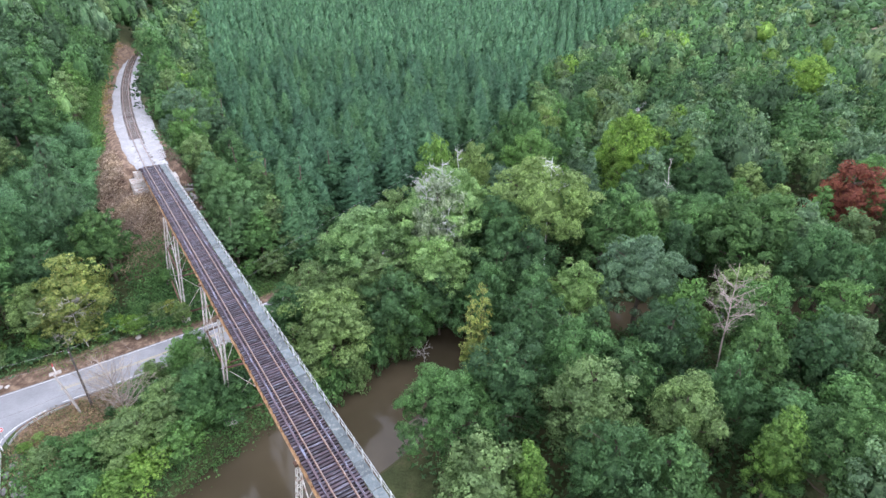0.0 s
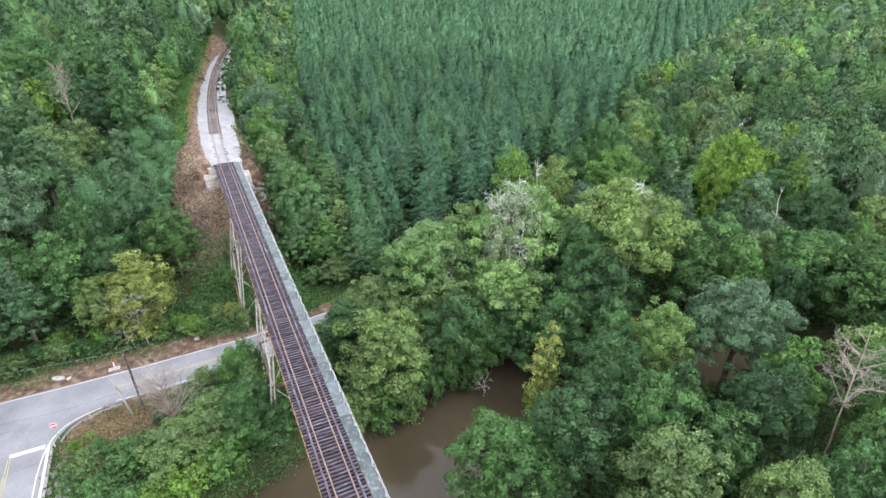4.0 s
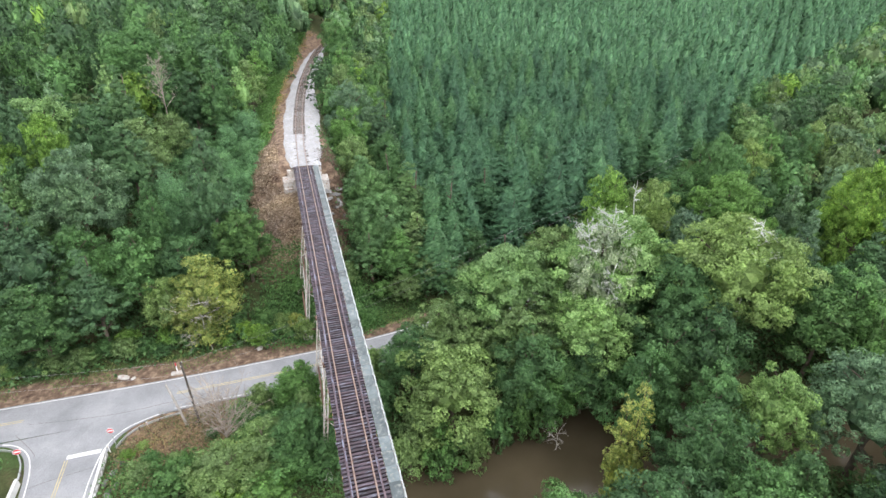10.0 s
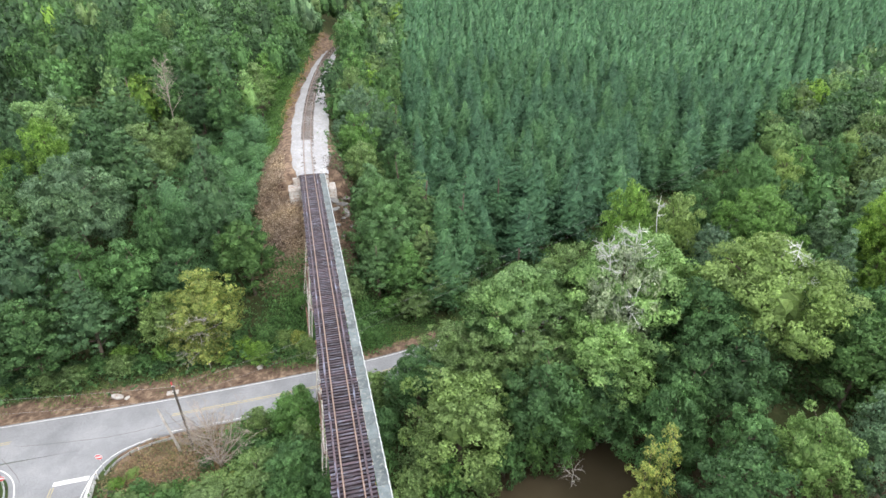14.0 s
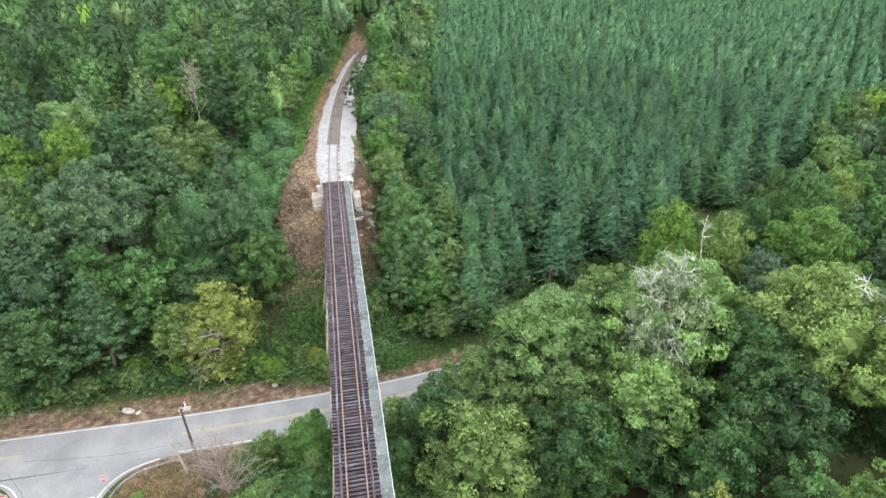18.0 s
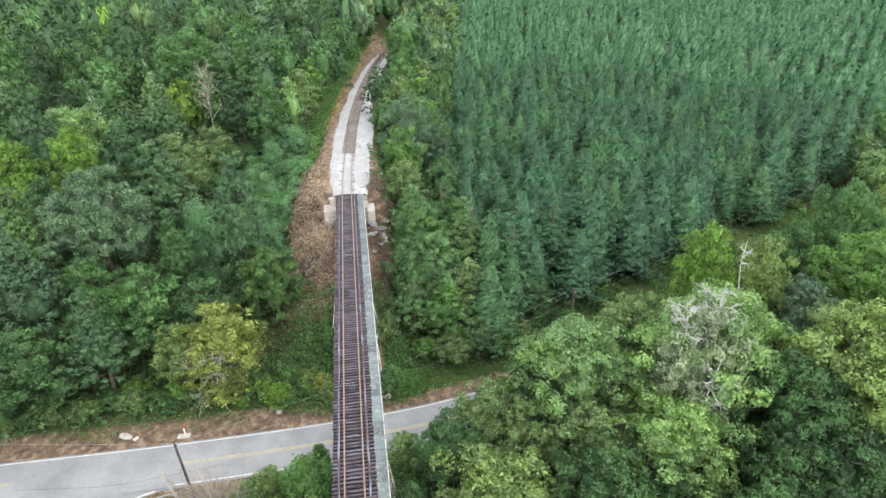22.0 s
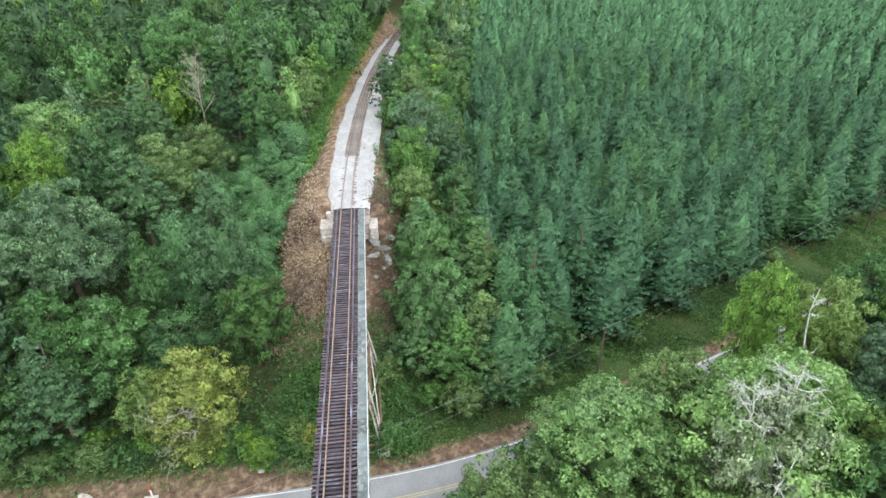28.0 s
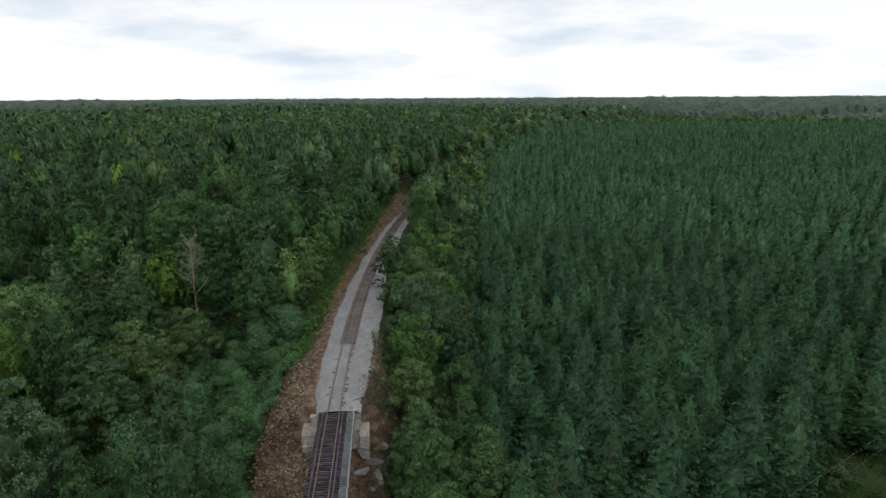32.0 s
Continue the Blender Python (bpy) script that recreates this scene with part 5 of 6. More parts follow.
TRACK_RIGHT = [
    ("medium", 18.5, 215.0, 5.6, 34.0, "green"), ("medium", 13.0, 143.0, 6.2, 29.0, "grey"), ("medium", 10.6, 135.0, 5.0, 24.5, "green"),
    ("medium", 10.8, 126.0, 4.8, 21.0, "olive"), ("tallpine", 10.8, 117.5, 5.6, 18.5, "soft"), ("large", 11.4, 101.8, 6.4, 17.8, "soft"), ("large", 11.2, 110.4, 5.2, 19.0, "soft"),
    ("tallpine", 18.0, 108.5, 6.4, 18.0, "pine_old"), ("tallpine", 16.8, 98.0, 5.0, 14.0, "olive"), ("medium", 12.8, 160.0, 5.2, 29.0, "olive"), ("tallpine", 17.0, 118.0, 5.2, 18.5, "green"), ("medium", 17.6, 127.5, 5.0, 20.5, "dark"), ("tallpine", 18.4, 137.0, 5.2, 24.0, "pine_old"), ("medium", 18.0, 150.0, 5.0, 25.5, "green"), ("medium", 15.0, 182.0, 5.2, 30.0, "green"),
    ("upright", 15.0, 172.0, 4.6, 31.0, "green"), ("tallpine", 8.6, 97.4, 4.2, 12.5, "soft"), ("tallpine", 13.0, 95.6, 4.6, 13.0, "green"), ("medium", 18.4, 95.0, 3.8, 9.0, "olive"), ("medium", 13.4, 91.6, 2.8, 6.5, "olive"), ("small", 9.6, 93.0, 2.4, 5.0, "green"), ("small", 16.8, 92.4, 2.6, 5.5, "dark"), ("small", 20.4, 92.6, 2.4, 4.5, "dark"), ("small", 23.6, 94.6, 2.6, 5.0, "olive"), ("medium", 27.0, 99.5, 3.4, 9.0, "dark"), ("tallpine", 24.0, 105.0, 5.6, 16.5, "pine"), ("tallpine", 33.5, 110.0, 5.2, 16.5, "pine"), ("tallpine", 38.0, 113.5, 5.0, 16.5, "pine"), ("tallpine", 28.0, 111.5, 5.2, 17.0, "pine")]
RIVERSIDE = [
    ("medium", -5.5, 62.5, 5.2, 8.5, "green"), ("medium", -13.5, 61.0, 4.6, 7.0, "olive"), ("small", -19.0, 63.5, 3.4, 4.5, "green"),
    ("upright", -6.2, 71.5, 2.6, 8.5, "green"), ("small", -10.0, 73.6, 2.4, 4.2, "olive"), ("upright", -4.6, 75.0, 1.5, 6.5, "green"), ("small", -13.8, 56.6, 3.6, 4.5, "bright"),
    ("medium", -4.6, 68.4, 3.0, 10.6, "green"), ("medium", -5.2, 61.6, 3.6, 10.4, "green"), ("upright", -4.4, 64.8, 1.8, 11.0, "olive"), ("small", 6.6, 60.2, 3.0, 5.0, "olive"), ("small", 10.4, 59.4, 3.2, 5.5, "green"), ("small", 14.2, 59.8, 3.0, 5.0, "olive"), ("medium", -9.4, 63.0, 3.6, 8.6, "olive"), ("small", -22.5, 60.0, 2.8, 3.2, "green"), ("small", -19.0, 57.5, 3.0, 3.5, "green"), ("small", -24.0, 66.0, 2.2, 2.6, "olive"),
    ("small", -3.0, 67.0, 3.0, 6.5, "bright"), ("small", 4.8, 74.5, 2.6, 6.5, "olive"), ("small", 5.0, 68.5, 2.6, 6.0, "green"), ("small", -9.5, 67.0, 3.2, 5.5, "dark"),
    ("small", -2.6, 60.8, 3.2, 5.0, "green"), ("small", -9.5, 58.2, 3.6, 5.5, "green"), ("small", -16.8, 55.4, 3.2, 4.0, "bright"), ("small", -1.0, 64.0, 2.8, 5.0, "dark")]
for table, grp in ((RIGHT_NEAR, ""), (RIGHT_MID, ""), (LEFT_TREES, ""), (LEFT_FAR, ""), (TRACK_RIGHT, ""), (RIVERSIDE, "")):
    for kind, x, y, r, top, colour in table:
        plant(kind, x, y, r, top, colour)


def plume_tree(x, y, tips, label):
    """A thin-leaved tree with a few plumed arms that rise apart."""
    rng = np.random.default_rng(31)
    z = land1(x, y)
    th = thing("broadleaf_tree", (x, y, z), label, "tree")
    tv, tf = tube([(0, 0, -0.5), (0.1, 0, 2.2), (0, 0.1, 4.5)], [0.24, 0.2, 0.16], 8)
    link_mesh("trunk", np_mesh("trunk", tv, tf, BARK, True), None, th)
    for tip in tips:
        tip = np.array(tip)
        foot = np.array([0, 0.1, 4.2])
        bend = (foot + tip) / 2 + (tip - foot) * (0.12, 0.12, -0.06)
        way = lambda s: foot * (1 - s) ** 2 + 2 * bend * s * (1 - s) + tip * s * s
        limb = link_mesh("limb", np_mesh("limb", *tube([way(s) for s in np.linspace(0, 1, 7)], np.linspace(0.13, 0.02, 7), 6), BARK, True), None, th)
        cs, rs = [], []
        for s in np.linspace(0.3, 1.0, 22):
            spread_ = 1.15 * (1.05 - s) + 0.25
            cs.append(way(s) + rng.normal(size=3) * (spread_, spread_, 0.3))
            rs.append(rng.uniform(0.32, 0.62))
        arr = rounded(leaf_cards(rng, cs, rs, 1700, 0.12, up=0.6, inner=0.15), tip * (1, 1, 0.6), np.array([2.0, 2.0, 6.0]), 0.3)
        plume = np_mesh("plume", *arr[:2], LEAF["yellow"], True, arr[2])
        set_tint(plume, arr[3])
        link_mesh("plume", plume, None, limb)
    PLACED.append((x, y, 3.0))


plume_tree(28.0, 49.6, [(1.0, 0.0, 17.9), (-1.7, -0.6, 14.6), (2.5, 1.2, 15.4), (-0.2, 1.0, 16.0), (0.4, -1.4, 12.5)], "thin yellowing tree with plumed arms at the river bank")


# ---- filling the woods ----
def in_plantation(x, y):
    front = np.where(x < 110, 85.3 + 0.468 * x, 136.8 + 0.6 * (x - 110))
    return (y > front) & (x > np.maximum(track_x(y) + 19, 20 + 0.21 * (y - 140))) & (y < 540) & (x < 520)


def is_open(x, y, pad):
    """True where no tree may stand: roads, river, railway, junction."""
    right = x > 7
    o = dist_to(ROAD_LINE, x, y) < np.where(right & (y < 80 + 0.36 * x), 3.5, 6.5) + pad
    o |= dist_to(RIVER_LINE, x, y) < np.where(x > 36, 3.5, 9 + 2.5 * (pad > 0)) + pad * 0.5
    off = x - track_x(y)
    o |= (y > 84) & (y < 118) & (x > -8.5 - pad * 0.5) & (x < 5.5 + pad)
    lim = 10 - 4.0 * smooth01(y, 118, 140) - 1.8 * smooth01(y, 150, 185)
    o |= (y >= 118) & (off > -lim - pad * 0.6) & (off < 4.6 + pad * 0.8) & (y < 262)
    o |= (np.abs(x) < 4 + pad * 0.5) & (y <= 84)
    o |= (x > -40 - pad) & (x < -6) & (y < 84)
    o |= (x > -27) & (x < -6) & (y > 106) & (y < 150)
    o |= (x > 5) & (x < 24) & (y > 86) & (y < 96.5)
    strip = (x > 24) & (x < 112) & (y > 80 + 0.36 * np.minimum(x, 70) + 0.3 * np.maximum(x - 70, 0)) & (y < 85.5 + 0.468 * x)
    o |= (x > 3) & (x < 13.5) & (y < 54)
    return o | strip


rngf = np.random.default_rng(404)
grid_xy = []
for gy_ in np.arange(8, 330, 5.0):
    for gx_ in np.arange(-190, 330, 5.0):
        grid_xy.append((gx_ + rngf.uniform(-2.4, 2.4), gy_ + rngf.uniform(-2.4, 2.4)))
grid_xy = np.array(grid_xy)
px, py = grid_xy[:, 0], grid_xy[:, 1]
eye_d = np.hypot(px + 2, py - 20)
ang = np.degrees(np.arctan2(px + 4, py - 5))
view = (ang > -52) & (ang < 92) & (eye_d > 12)
keep = view & ~in_plantation(px, py) & ~is_open(px, py, 1.8)
STUFF, TINT = {}, {}
PLACED.append((-27.3, 150.5, 6.0))
placed_arr = np.array(PLACED)
fill_near = 0
fine_spots = []
for (x, y), d in zip(grid_xy[keep], eye_d[keep]):
    gap = np.hypot(placed_arr[:, 0] - x, placed_arr[:, 1] - y) - placed_arr[:, 2] * 0.66
    if gap.min() < 2.1:
        continue
    left = x < track_x(y)
    u = rngf.random()
    if left:
        kind = "tallpine" if u < 0.16 else "upright" if u < 0.36 else "medium"
        colour = "pine_old" if kind == "tallpine" else rngf.choice(["green", "dark", "olive", "bright", "light", "grey"], p=[0.38, 0.38, 0.09, 0.03, 0.02, 0.10])
        r = {"tallpine": 4.2, "upright": 3.0, "medium": 4.4}[kind] * rngf.uniform(0.85, 1.3)
        top = land1(x, y) + {"tallpine": 21.5, "upright": 18.5, "medium": 17}[kind] * rngf.uniform(0.74, 1.22)
    else:
        kind = "upright" if u < 0.14 else "large" if u < 0.22 else "medium"
        colour = rngf.choice(["green", "dark", "olive", "grey", "light", "bright"], p=[0.29, 0.28, 0.17, 0.18, 0.06, 0.02])
        r = {"upright": 3.0, "medium": 4.6, "large": 6.4}[kind] * rngf.uniform(0.85, 1.3)
        top = max(land1(x, y), 0) + {"upright": 16.5, "medium": 15.5, "large": 18}[kind] * rngf.uniform(0.82, 1.15)
    if d < 118 and fill_near < 260:
        plant("filler" if kind == "medium" else kind, x, y, r, top, str(colour))
        fill_near += 1
        placed_arr = np.vstack([placed_arr, (x, y, r * 0.95)])
    else:
        fine_spots.append((kind, x, y, r, top, str(colour), d))
        placed_arr = np.vstack([placed_arr, (x, y, r * 0.8)])

# thinner crowns for the woods farther off
THIN = {}
rngw = np.random.default_rng(9)
for kind, R_, H_, n_, s_ in (("medium", 4.5, 12, 1500, 0.29), ("large", 8, 16, 3300, 0.36), ("upright", 3.2, 14, 1150, 0.26), ("tallpine", 4.6, 20, 1500, 0.31), ("pine", 2.4, 14, 0, 0), ("pine_far", 2.4, 14, 0, 0), ("wood_far", 5.5, 13, 230, 0.72), ("wood_farther", 5.5, 13, 60, 1.0)):
    for k in range(5):
        if kind.startswith("pine"):
            mass = pine_core(rngw, H_, R_ * {"pine": 0.74, "pine_far": 0.8}[kind], 0.15, 10 if kind == "pine" else 7, 9 if kind == "pine" else 7)
            cards = pine_sprays(rngw, H_, R_ * 1.02, 0.16, *{"pine": (14, 9, 2, 9, 0.2, 0.54), "pine_far": (10, 7, 1, 4, 0.33, 0.62)}[kind])
        else:
            far_off = kind.startswith("wood")
            ls, rs, info = broad_lobes(rngw, R_, H_, 0.05, 26 if far_off else 44, (0.14, 0.28), 0.62 if kind in ("upright", "tallpine") else 0.34)
            mass, cards = shards(rngw, core_mass(rngw, info, 1 if kind == "wood_farther" else 2, 0.66 if far_off else 0.48)), leaf_cards(rngw, ls, rs, n_, s_, up=0.6, squash=0.65, inner=0.08)
            mass, cards = (rounded(q, info[2], info[1], 0.6) for q in (mass, cards))
        THIN.setdefault(kind, []).append((*merge([mass, cards]), R_, H_))


def scatter(kind, x, y, r, top, bucket, z=None):
    vs_, fs_, ns_, ts_, nr, nh = THIN[kind][int(rngw.integers(5))]
    z = land1(x, y) if z is None else z
    a = rngw.uniform(0, 6.28)
    ca, sa = math.cos(a), math.sin(a)
    turn = np.array([[ca, -sa, 0], [sa, ca, 0], [0, 0, 1]])
    m = turn @ np.diag([r / nr, r / nr, (top - z) / nh])
    STUFF.setdefault(bucket, []).append(((vs_ @ m.T + (x, y, z)).astype(np.float32), fs_, (ns_ @ turn.T).astype(np.float32)))
    TINT.setdefault(bucket, []).append((ts_ + (rngw.uniform(-0.08, 0.26) if bucket[0] == "pines" else rngw.uniform(-0.34, 0.16))).astype(np.float32))


for kind, x, y, r, top, colour, d in fine_spots:
    scatter(kind if d < 215 else "wood_far", x, y, r, top, ("woods", colour))

# the pine plantation, in rows
rows_dir = radians(22)
cr, sr = math.cos(rows_dir), math.sin(rows_dir)
pine_spots = []
for i_ in range(-18, 146):
    for j_ in range(-62, 146):
        u_, v_ = i_ * 6.3, j_ * 5.4 + (i_ % 2) * 2.4
        pine_spots.append((24 + u_ * cr - v_ * sr, 100 + u_ * sr + v_ * cr))
pine_spots = np.array(pine_spots) + rngf.normal(size=(len(pine_spots), 2)) * 0.7
ok = in_plantation(pine_spots[:, 0], pine_spots[:, 1])
ax_ = np.degrees(np.arctan2(pine_spots[:, 0] - 0, pine_spots[:, 1] - 10))
ok &= (ax_ < 66)
pine_spots = pine_spots[ok]
pz = land(pine_spots[:, 0], pine_spots[:, 1])
pd = np.hypot(pine_spots[:, 0] - 5, pine_spots[:, 1] - 40)
pine_near = 0
for k in np.argsort(pd):
    x, y = pine_spots[k]
    if rngf.random() < 0.03:
        continue
    edge = y < 92 + 0.468 * x
    r, h = (4.0 if edge else 3.65) * rngf.uniform(0.85, 1.2), (15.4 if edge else 14.8) * rngf.uniform(0.78, 1.2)
    if pine_near < 230:
        plant("pine", x, y, r, pz[k] + h, "pine", "plantation pines", z0=float(pz[k]))
        pine_near += 1
    else:
        scatter("pine" if pd[k] < 190 else "pine_far", x, y, r, pz[k] + h, ("pines", "pine"), z=float(pz[k]))

# woods farther off, to about 750 m
fx, fy = np.meshgrid(np.arange(-520, 760, 10.0), np.arange(10, 800, 10.0))
fx, fy = fx.ravel() + rngf.uniform(-4, 4, fx.size), fy.ravel() + rngf.uniform(-4, 4, fy.size)
fa = np.degrees(np.arctan2(fx - 5, fy - 30))
sel = ~((fx > -190) & (fx < 330) & (fy > 8) & (fy < 330)) & (np.hypot(fx - 5, fy - 40) < 780) & (fa > -42) & (fa < 72) & ~in_plantation(fx, fy) & (dist_to(ROAD_LINE, fx, fy) > 10)
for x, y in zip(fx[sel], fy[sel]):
    # fewer yellow greens, more dark and grey: distance haze put into the mix
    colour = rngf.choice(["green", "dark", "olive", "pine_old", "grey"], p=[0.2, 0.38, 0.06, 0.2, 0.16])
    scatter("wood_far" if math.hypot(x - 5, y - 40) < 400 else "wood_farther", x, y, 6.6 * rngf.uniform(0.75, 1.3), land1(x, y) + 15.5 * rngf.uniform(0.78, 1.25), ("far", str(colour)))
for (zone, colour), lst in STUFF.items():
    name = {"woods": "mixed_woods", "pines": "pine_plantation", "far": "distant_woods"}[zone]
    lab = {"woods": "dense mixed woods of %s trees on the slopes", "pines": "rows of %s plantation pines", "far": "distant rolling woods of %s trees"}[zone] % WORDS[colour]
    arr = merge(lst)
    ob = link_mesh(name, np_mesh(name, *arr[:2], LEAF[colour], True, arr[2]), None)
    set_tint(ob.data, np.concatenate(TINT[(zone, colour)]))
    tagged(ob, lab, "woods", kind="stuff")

# canopy of the hills to the horizon
ra = np.radians(np.linspace(-50, 80, 420))
rr_ = np.geomspace(640, 3900, 130)
RA, RR = np.meshgrid(ra, rr_)
rngc = np.random.default_rng(8)
CX = 5 + (RR + rngc.uniform(-4, 4, RR.shape)) * np.sin(RA)
CY = 30 + (RR + rngc.uniform(-4, 4, RR.shape)) * np.cos(RA)
fall = smooth01(RA, radians(12), radians(40))
CZ = land(CX, CY) + 9 + rngc.uniform(-6, 6, RR.shape) + 5 * (rngc.random(RR.shape) > 0.985) + 3 * wave(CX, CY, 60, 4) - fall * 9 * (1 - smooth01(RR, 1200, 2400)) + 9 * smooth01(RR, 1300, 2800)
ci = np.arange(CX.size).reshape(CX.shape)
cf = np.stack([ci[:-1, :-1], ci[:-1, 1:], ci[1:, 1:], ci[1:, :-1]], -1).reshape(-1, 4)
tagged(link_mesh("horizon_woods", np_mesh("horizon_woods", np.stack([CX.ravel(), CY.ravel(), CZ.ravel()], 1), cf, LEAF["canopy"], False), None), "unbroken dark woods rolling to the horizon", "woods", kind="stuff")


# ---- vines, brush, undergrowth ----
def cover(name, xs, ys, zs, count_each, size, mat, label, category, lift=0.25, up=2.0, seed=1, spread_=0.9):
    rng = np.random.default_rng(seed)
    pos = np.repeat(np.c_[xs, ys, zs], count_each, 0)
    n = len(pos)
    pos = pos + rng.normal(size=(n, 3)) * (spread_, spread_, lift)
    pos[:, 2] = np.maximum(land(pos[:, 0], pos[:, 1]) + 0.02, pos[:, 2])
    nrm = rng.normal(size=(n, 3)) + (0, 0, up)
    nrm /= np.linalg.norm(nrm, axis=1)[:, None]
    a = np.cross(nrm, rng.normal(size=(n, 3)))
    a /= np.linalg.norm(a, axis=1)[:, None] + 1e-9
    b = np.cross(nrm, a)
    s = size * rng.uniform(0.6, 1.4, n)[:, None]
    cards = np.stack([pos + a * s, pos - a * s * 0.5 + b * s * 0.62, pos - a * s * 0.5 - b * s * 0.62], 1)
    tagged(link_mesh(name, cards_mesh(name, cards, mat), None), label, category, kind="stuff")


rngu = np.random.default_rng(55)
# kudzu carpet in the hollow beside the track
kx, ky = rngu.uniform(-30, -7, 6000), rngu.uniform(104, 170, 6000)
sel = (kx - track_x(ky) < -10 + 4.4 * smooth01(ky, 118, 140) - 0.8 * np.sin(ky * 0.5)) & (kx > -30 + 3 * np.sin(ky * 0.2))
kx, ky = kx[sel], ky[sel]
mx, my, mr = rngu.uniform(-29, -8, 130), rngu.uniform(105, 168, 130), rngu.uniform(1.4, 3.2, 130)
dome = np.zeros(len(kx))
for x, y, r in zip(mx, my, mr):
    dome = np.maximum(dome, r * 1.25 * np.sqrt(np.maximum(0, 1 - ((kx - x) ** 2 + (ky - y) ** 2) / r ** 2)))
kz = land(kx, ky) + 0.4 + dome
cover("kudzu_carpet", kx, ky, kz, 24, 0.17, LEAF["kudzu"], "thick carpet of green kudzu vine over the hollow", "vines", 0.12, 1.2, 4, 0.32)
for x, y, r, h in ((-12.5, 117.5, 2.4, 4.5), (-16.5, 121.0, 2.6, 4.2), (-11.2, 125.0, 2.2, 3.6), (-19.5, 116.0, 2.8, 6.0), (-14.0, 131.0, 2.4, 4.0), (-18.0, 136.0, 2.8, 5.5)):
    plant("vined", x, y, r, land1(x, y) + h, "kudzu", "vine-draped trees in the hollow")
for k in range(14):
    x, y = rngu.uniform(-26, -11), rngu.uniform(110, 164)
    plant("vined", x, y, rngu.uniform(1.8, 3.0), land1(x, y) + rngu.uniform(3.5, 7.5), "kudzu", "vine-draped trees in the hollow")
for x, y, r, h in ((-12.0, 112.0, 2.6, 6.5), (-16.0, 108.5, 2.8, 8.0), (-10.5, 120.5, 2.0, 5.0), (-13.0, 126.5, 2.4, 6.0), (-20.0, 126.0, 3.0, 8.0), (-11.0, 137.0, 2.2, 6.0), (-15.0, 147.0, 3.0, 8.0)):
    plant("vined", x, y, r, land1(x, y) + h, "kudzu", "vine-draped trees in the hollow")
# dead brown brush on the cut slope
bx, by_ = rngu.uniform(-11, -1.8, 2200), rngu.uniform(100.5, 134, 2200)
sel = (bx > -10 + 1.5 * np.sin(by_ * 0.4)) & ~((by_ > 114) & (bx > -5))
bx, by_ = bx[sel], by_[sel]
bz = land(bx, by_) + 0.35 + 0.5 * np.maximum(0, wave(bx, by_, 1.3, 2.0))
cover("dead_brush", bx, by_, bz, 26, 0.17, LEAF["brush"], "tangle of dead brown brush on the cut slope", "brush", 0.22, 1.0, 6, 0.5)
# leaf litter on the bare bank beside the abutment
lx, ly_ = rngu.uniform(2.9, 9.0, 900), rngu.uniform(97, 127, 900)
cover("leaf_litter", lx, ly_, land(lx, ly_) + 0.04, 16, 0.13, LEAF["litter"], "dark brown leaf litter on the bank by the abutment", "leaf litter", 0.04, 2.0, 13, 0.5)
# undergrowth below the trees, near the open edges
ux, uy = rngu.uniform(-60, 110, 15000), rngu.uniform(14, 140, 15000)
sel = (~is_open(ux, uy, 0.4)) & (dist_to(RIVER_LINE, ux, uy) > 8.2)
ux, uy = ux[sel], uy[sel]
cover("undergrowth", ux, uy, land(ux, uy) + 0.8, 12, 0.36, LEAF["dark"], "dense dark undergrowth below the trees", "undergrowth", 0.7, 0.9, 7, 1.0)
# green growth under the bridge and on the river banks by the road
ux, uy = np.concatenate([rngu.uniform(-9, 8, 700), rngu.uniform(-27, 6, 1500)]), np.concatenate([rngu.uniform(86, 103, 700), rngu.uniform(55, 75.5, 1500)])
sel = (dist_to(RIVER_LINE, ux, uy) > 8.0) & (dist_to(ROAD_LINE, ux, uy) > 5.0) & ~((ux < -19) & (uy > 70))
ux, uy = ux[sel], uy[sel]
sel = ~((ux > -26) & (ux < -14) & (uy > 67.5))
ux, uy = ux[sel], uy[sel]
cover("bank_growth", ux, uy, land(ux, uy) + 0.45, 28, 0.2, LEAF["green"], "tangled green weeds and creepers on the banks", "weeds", 0.45, 0.8, 8, 0.8)
# grass on the verges and in the clearing
tx, tt = rngu.uniform(-60, 110, 5200), rngu.uniform(-1, 1, 5200)
ly = np.interp(tx, ROAD_LINE[:, 0], ROAD_LINE[:, 1])
ty_ = ly + np.where(tt > 0, 5.4 + tt * (4 + 7 * smooth01(tx, 18, 30)), -4.2 + tt * 2.0)
sel = ~((tx > -44) & (tx < -19) & (tt < 0)) & (wave(tx, ty_, 2.2, 1) > -0.15)
cover("verge_grass", tx[sel], ty_[sel], land(tx[sel], ty_[sel]) + 0.06, 10, 0.12, LEAF["grass"], "short patchy grass along the road verges", "grass", 0.05, 0.6, 9, 0.6)
# low growth between the woods and the dirt beside the track
vy = rngu.uniform(136, 262, 1900)
vx = track_x(vy) - rngu.uniform(4.6, 10.5, 1900) + 0.8 * np.sin(vy * 0.45) - 2.6 * (1 - smooth01(vy, 136, 170))
far_side = track_x(vy) - vx > 6.6
cover("trackside_growth", vx[far_side], vy[far_side], land(vx[far_side], vy[far_side]) + 0.6, 26, 0.26, LEAF["green"], "low tangled growth beside the track", "weeds", 0.5, 0.9, 12, 0.7)
cover("trackside_weeds", vx[~far_side], vy[~far_side], land(vx[~far_side], vy[~far_side]) + 0.15, 9, 0.16, LEAF["rust"], "dry brown weeds on the dirt beside the track", "weeds", 0.15, 0.9, 14, 0.5)
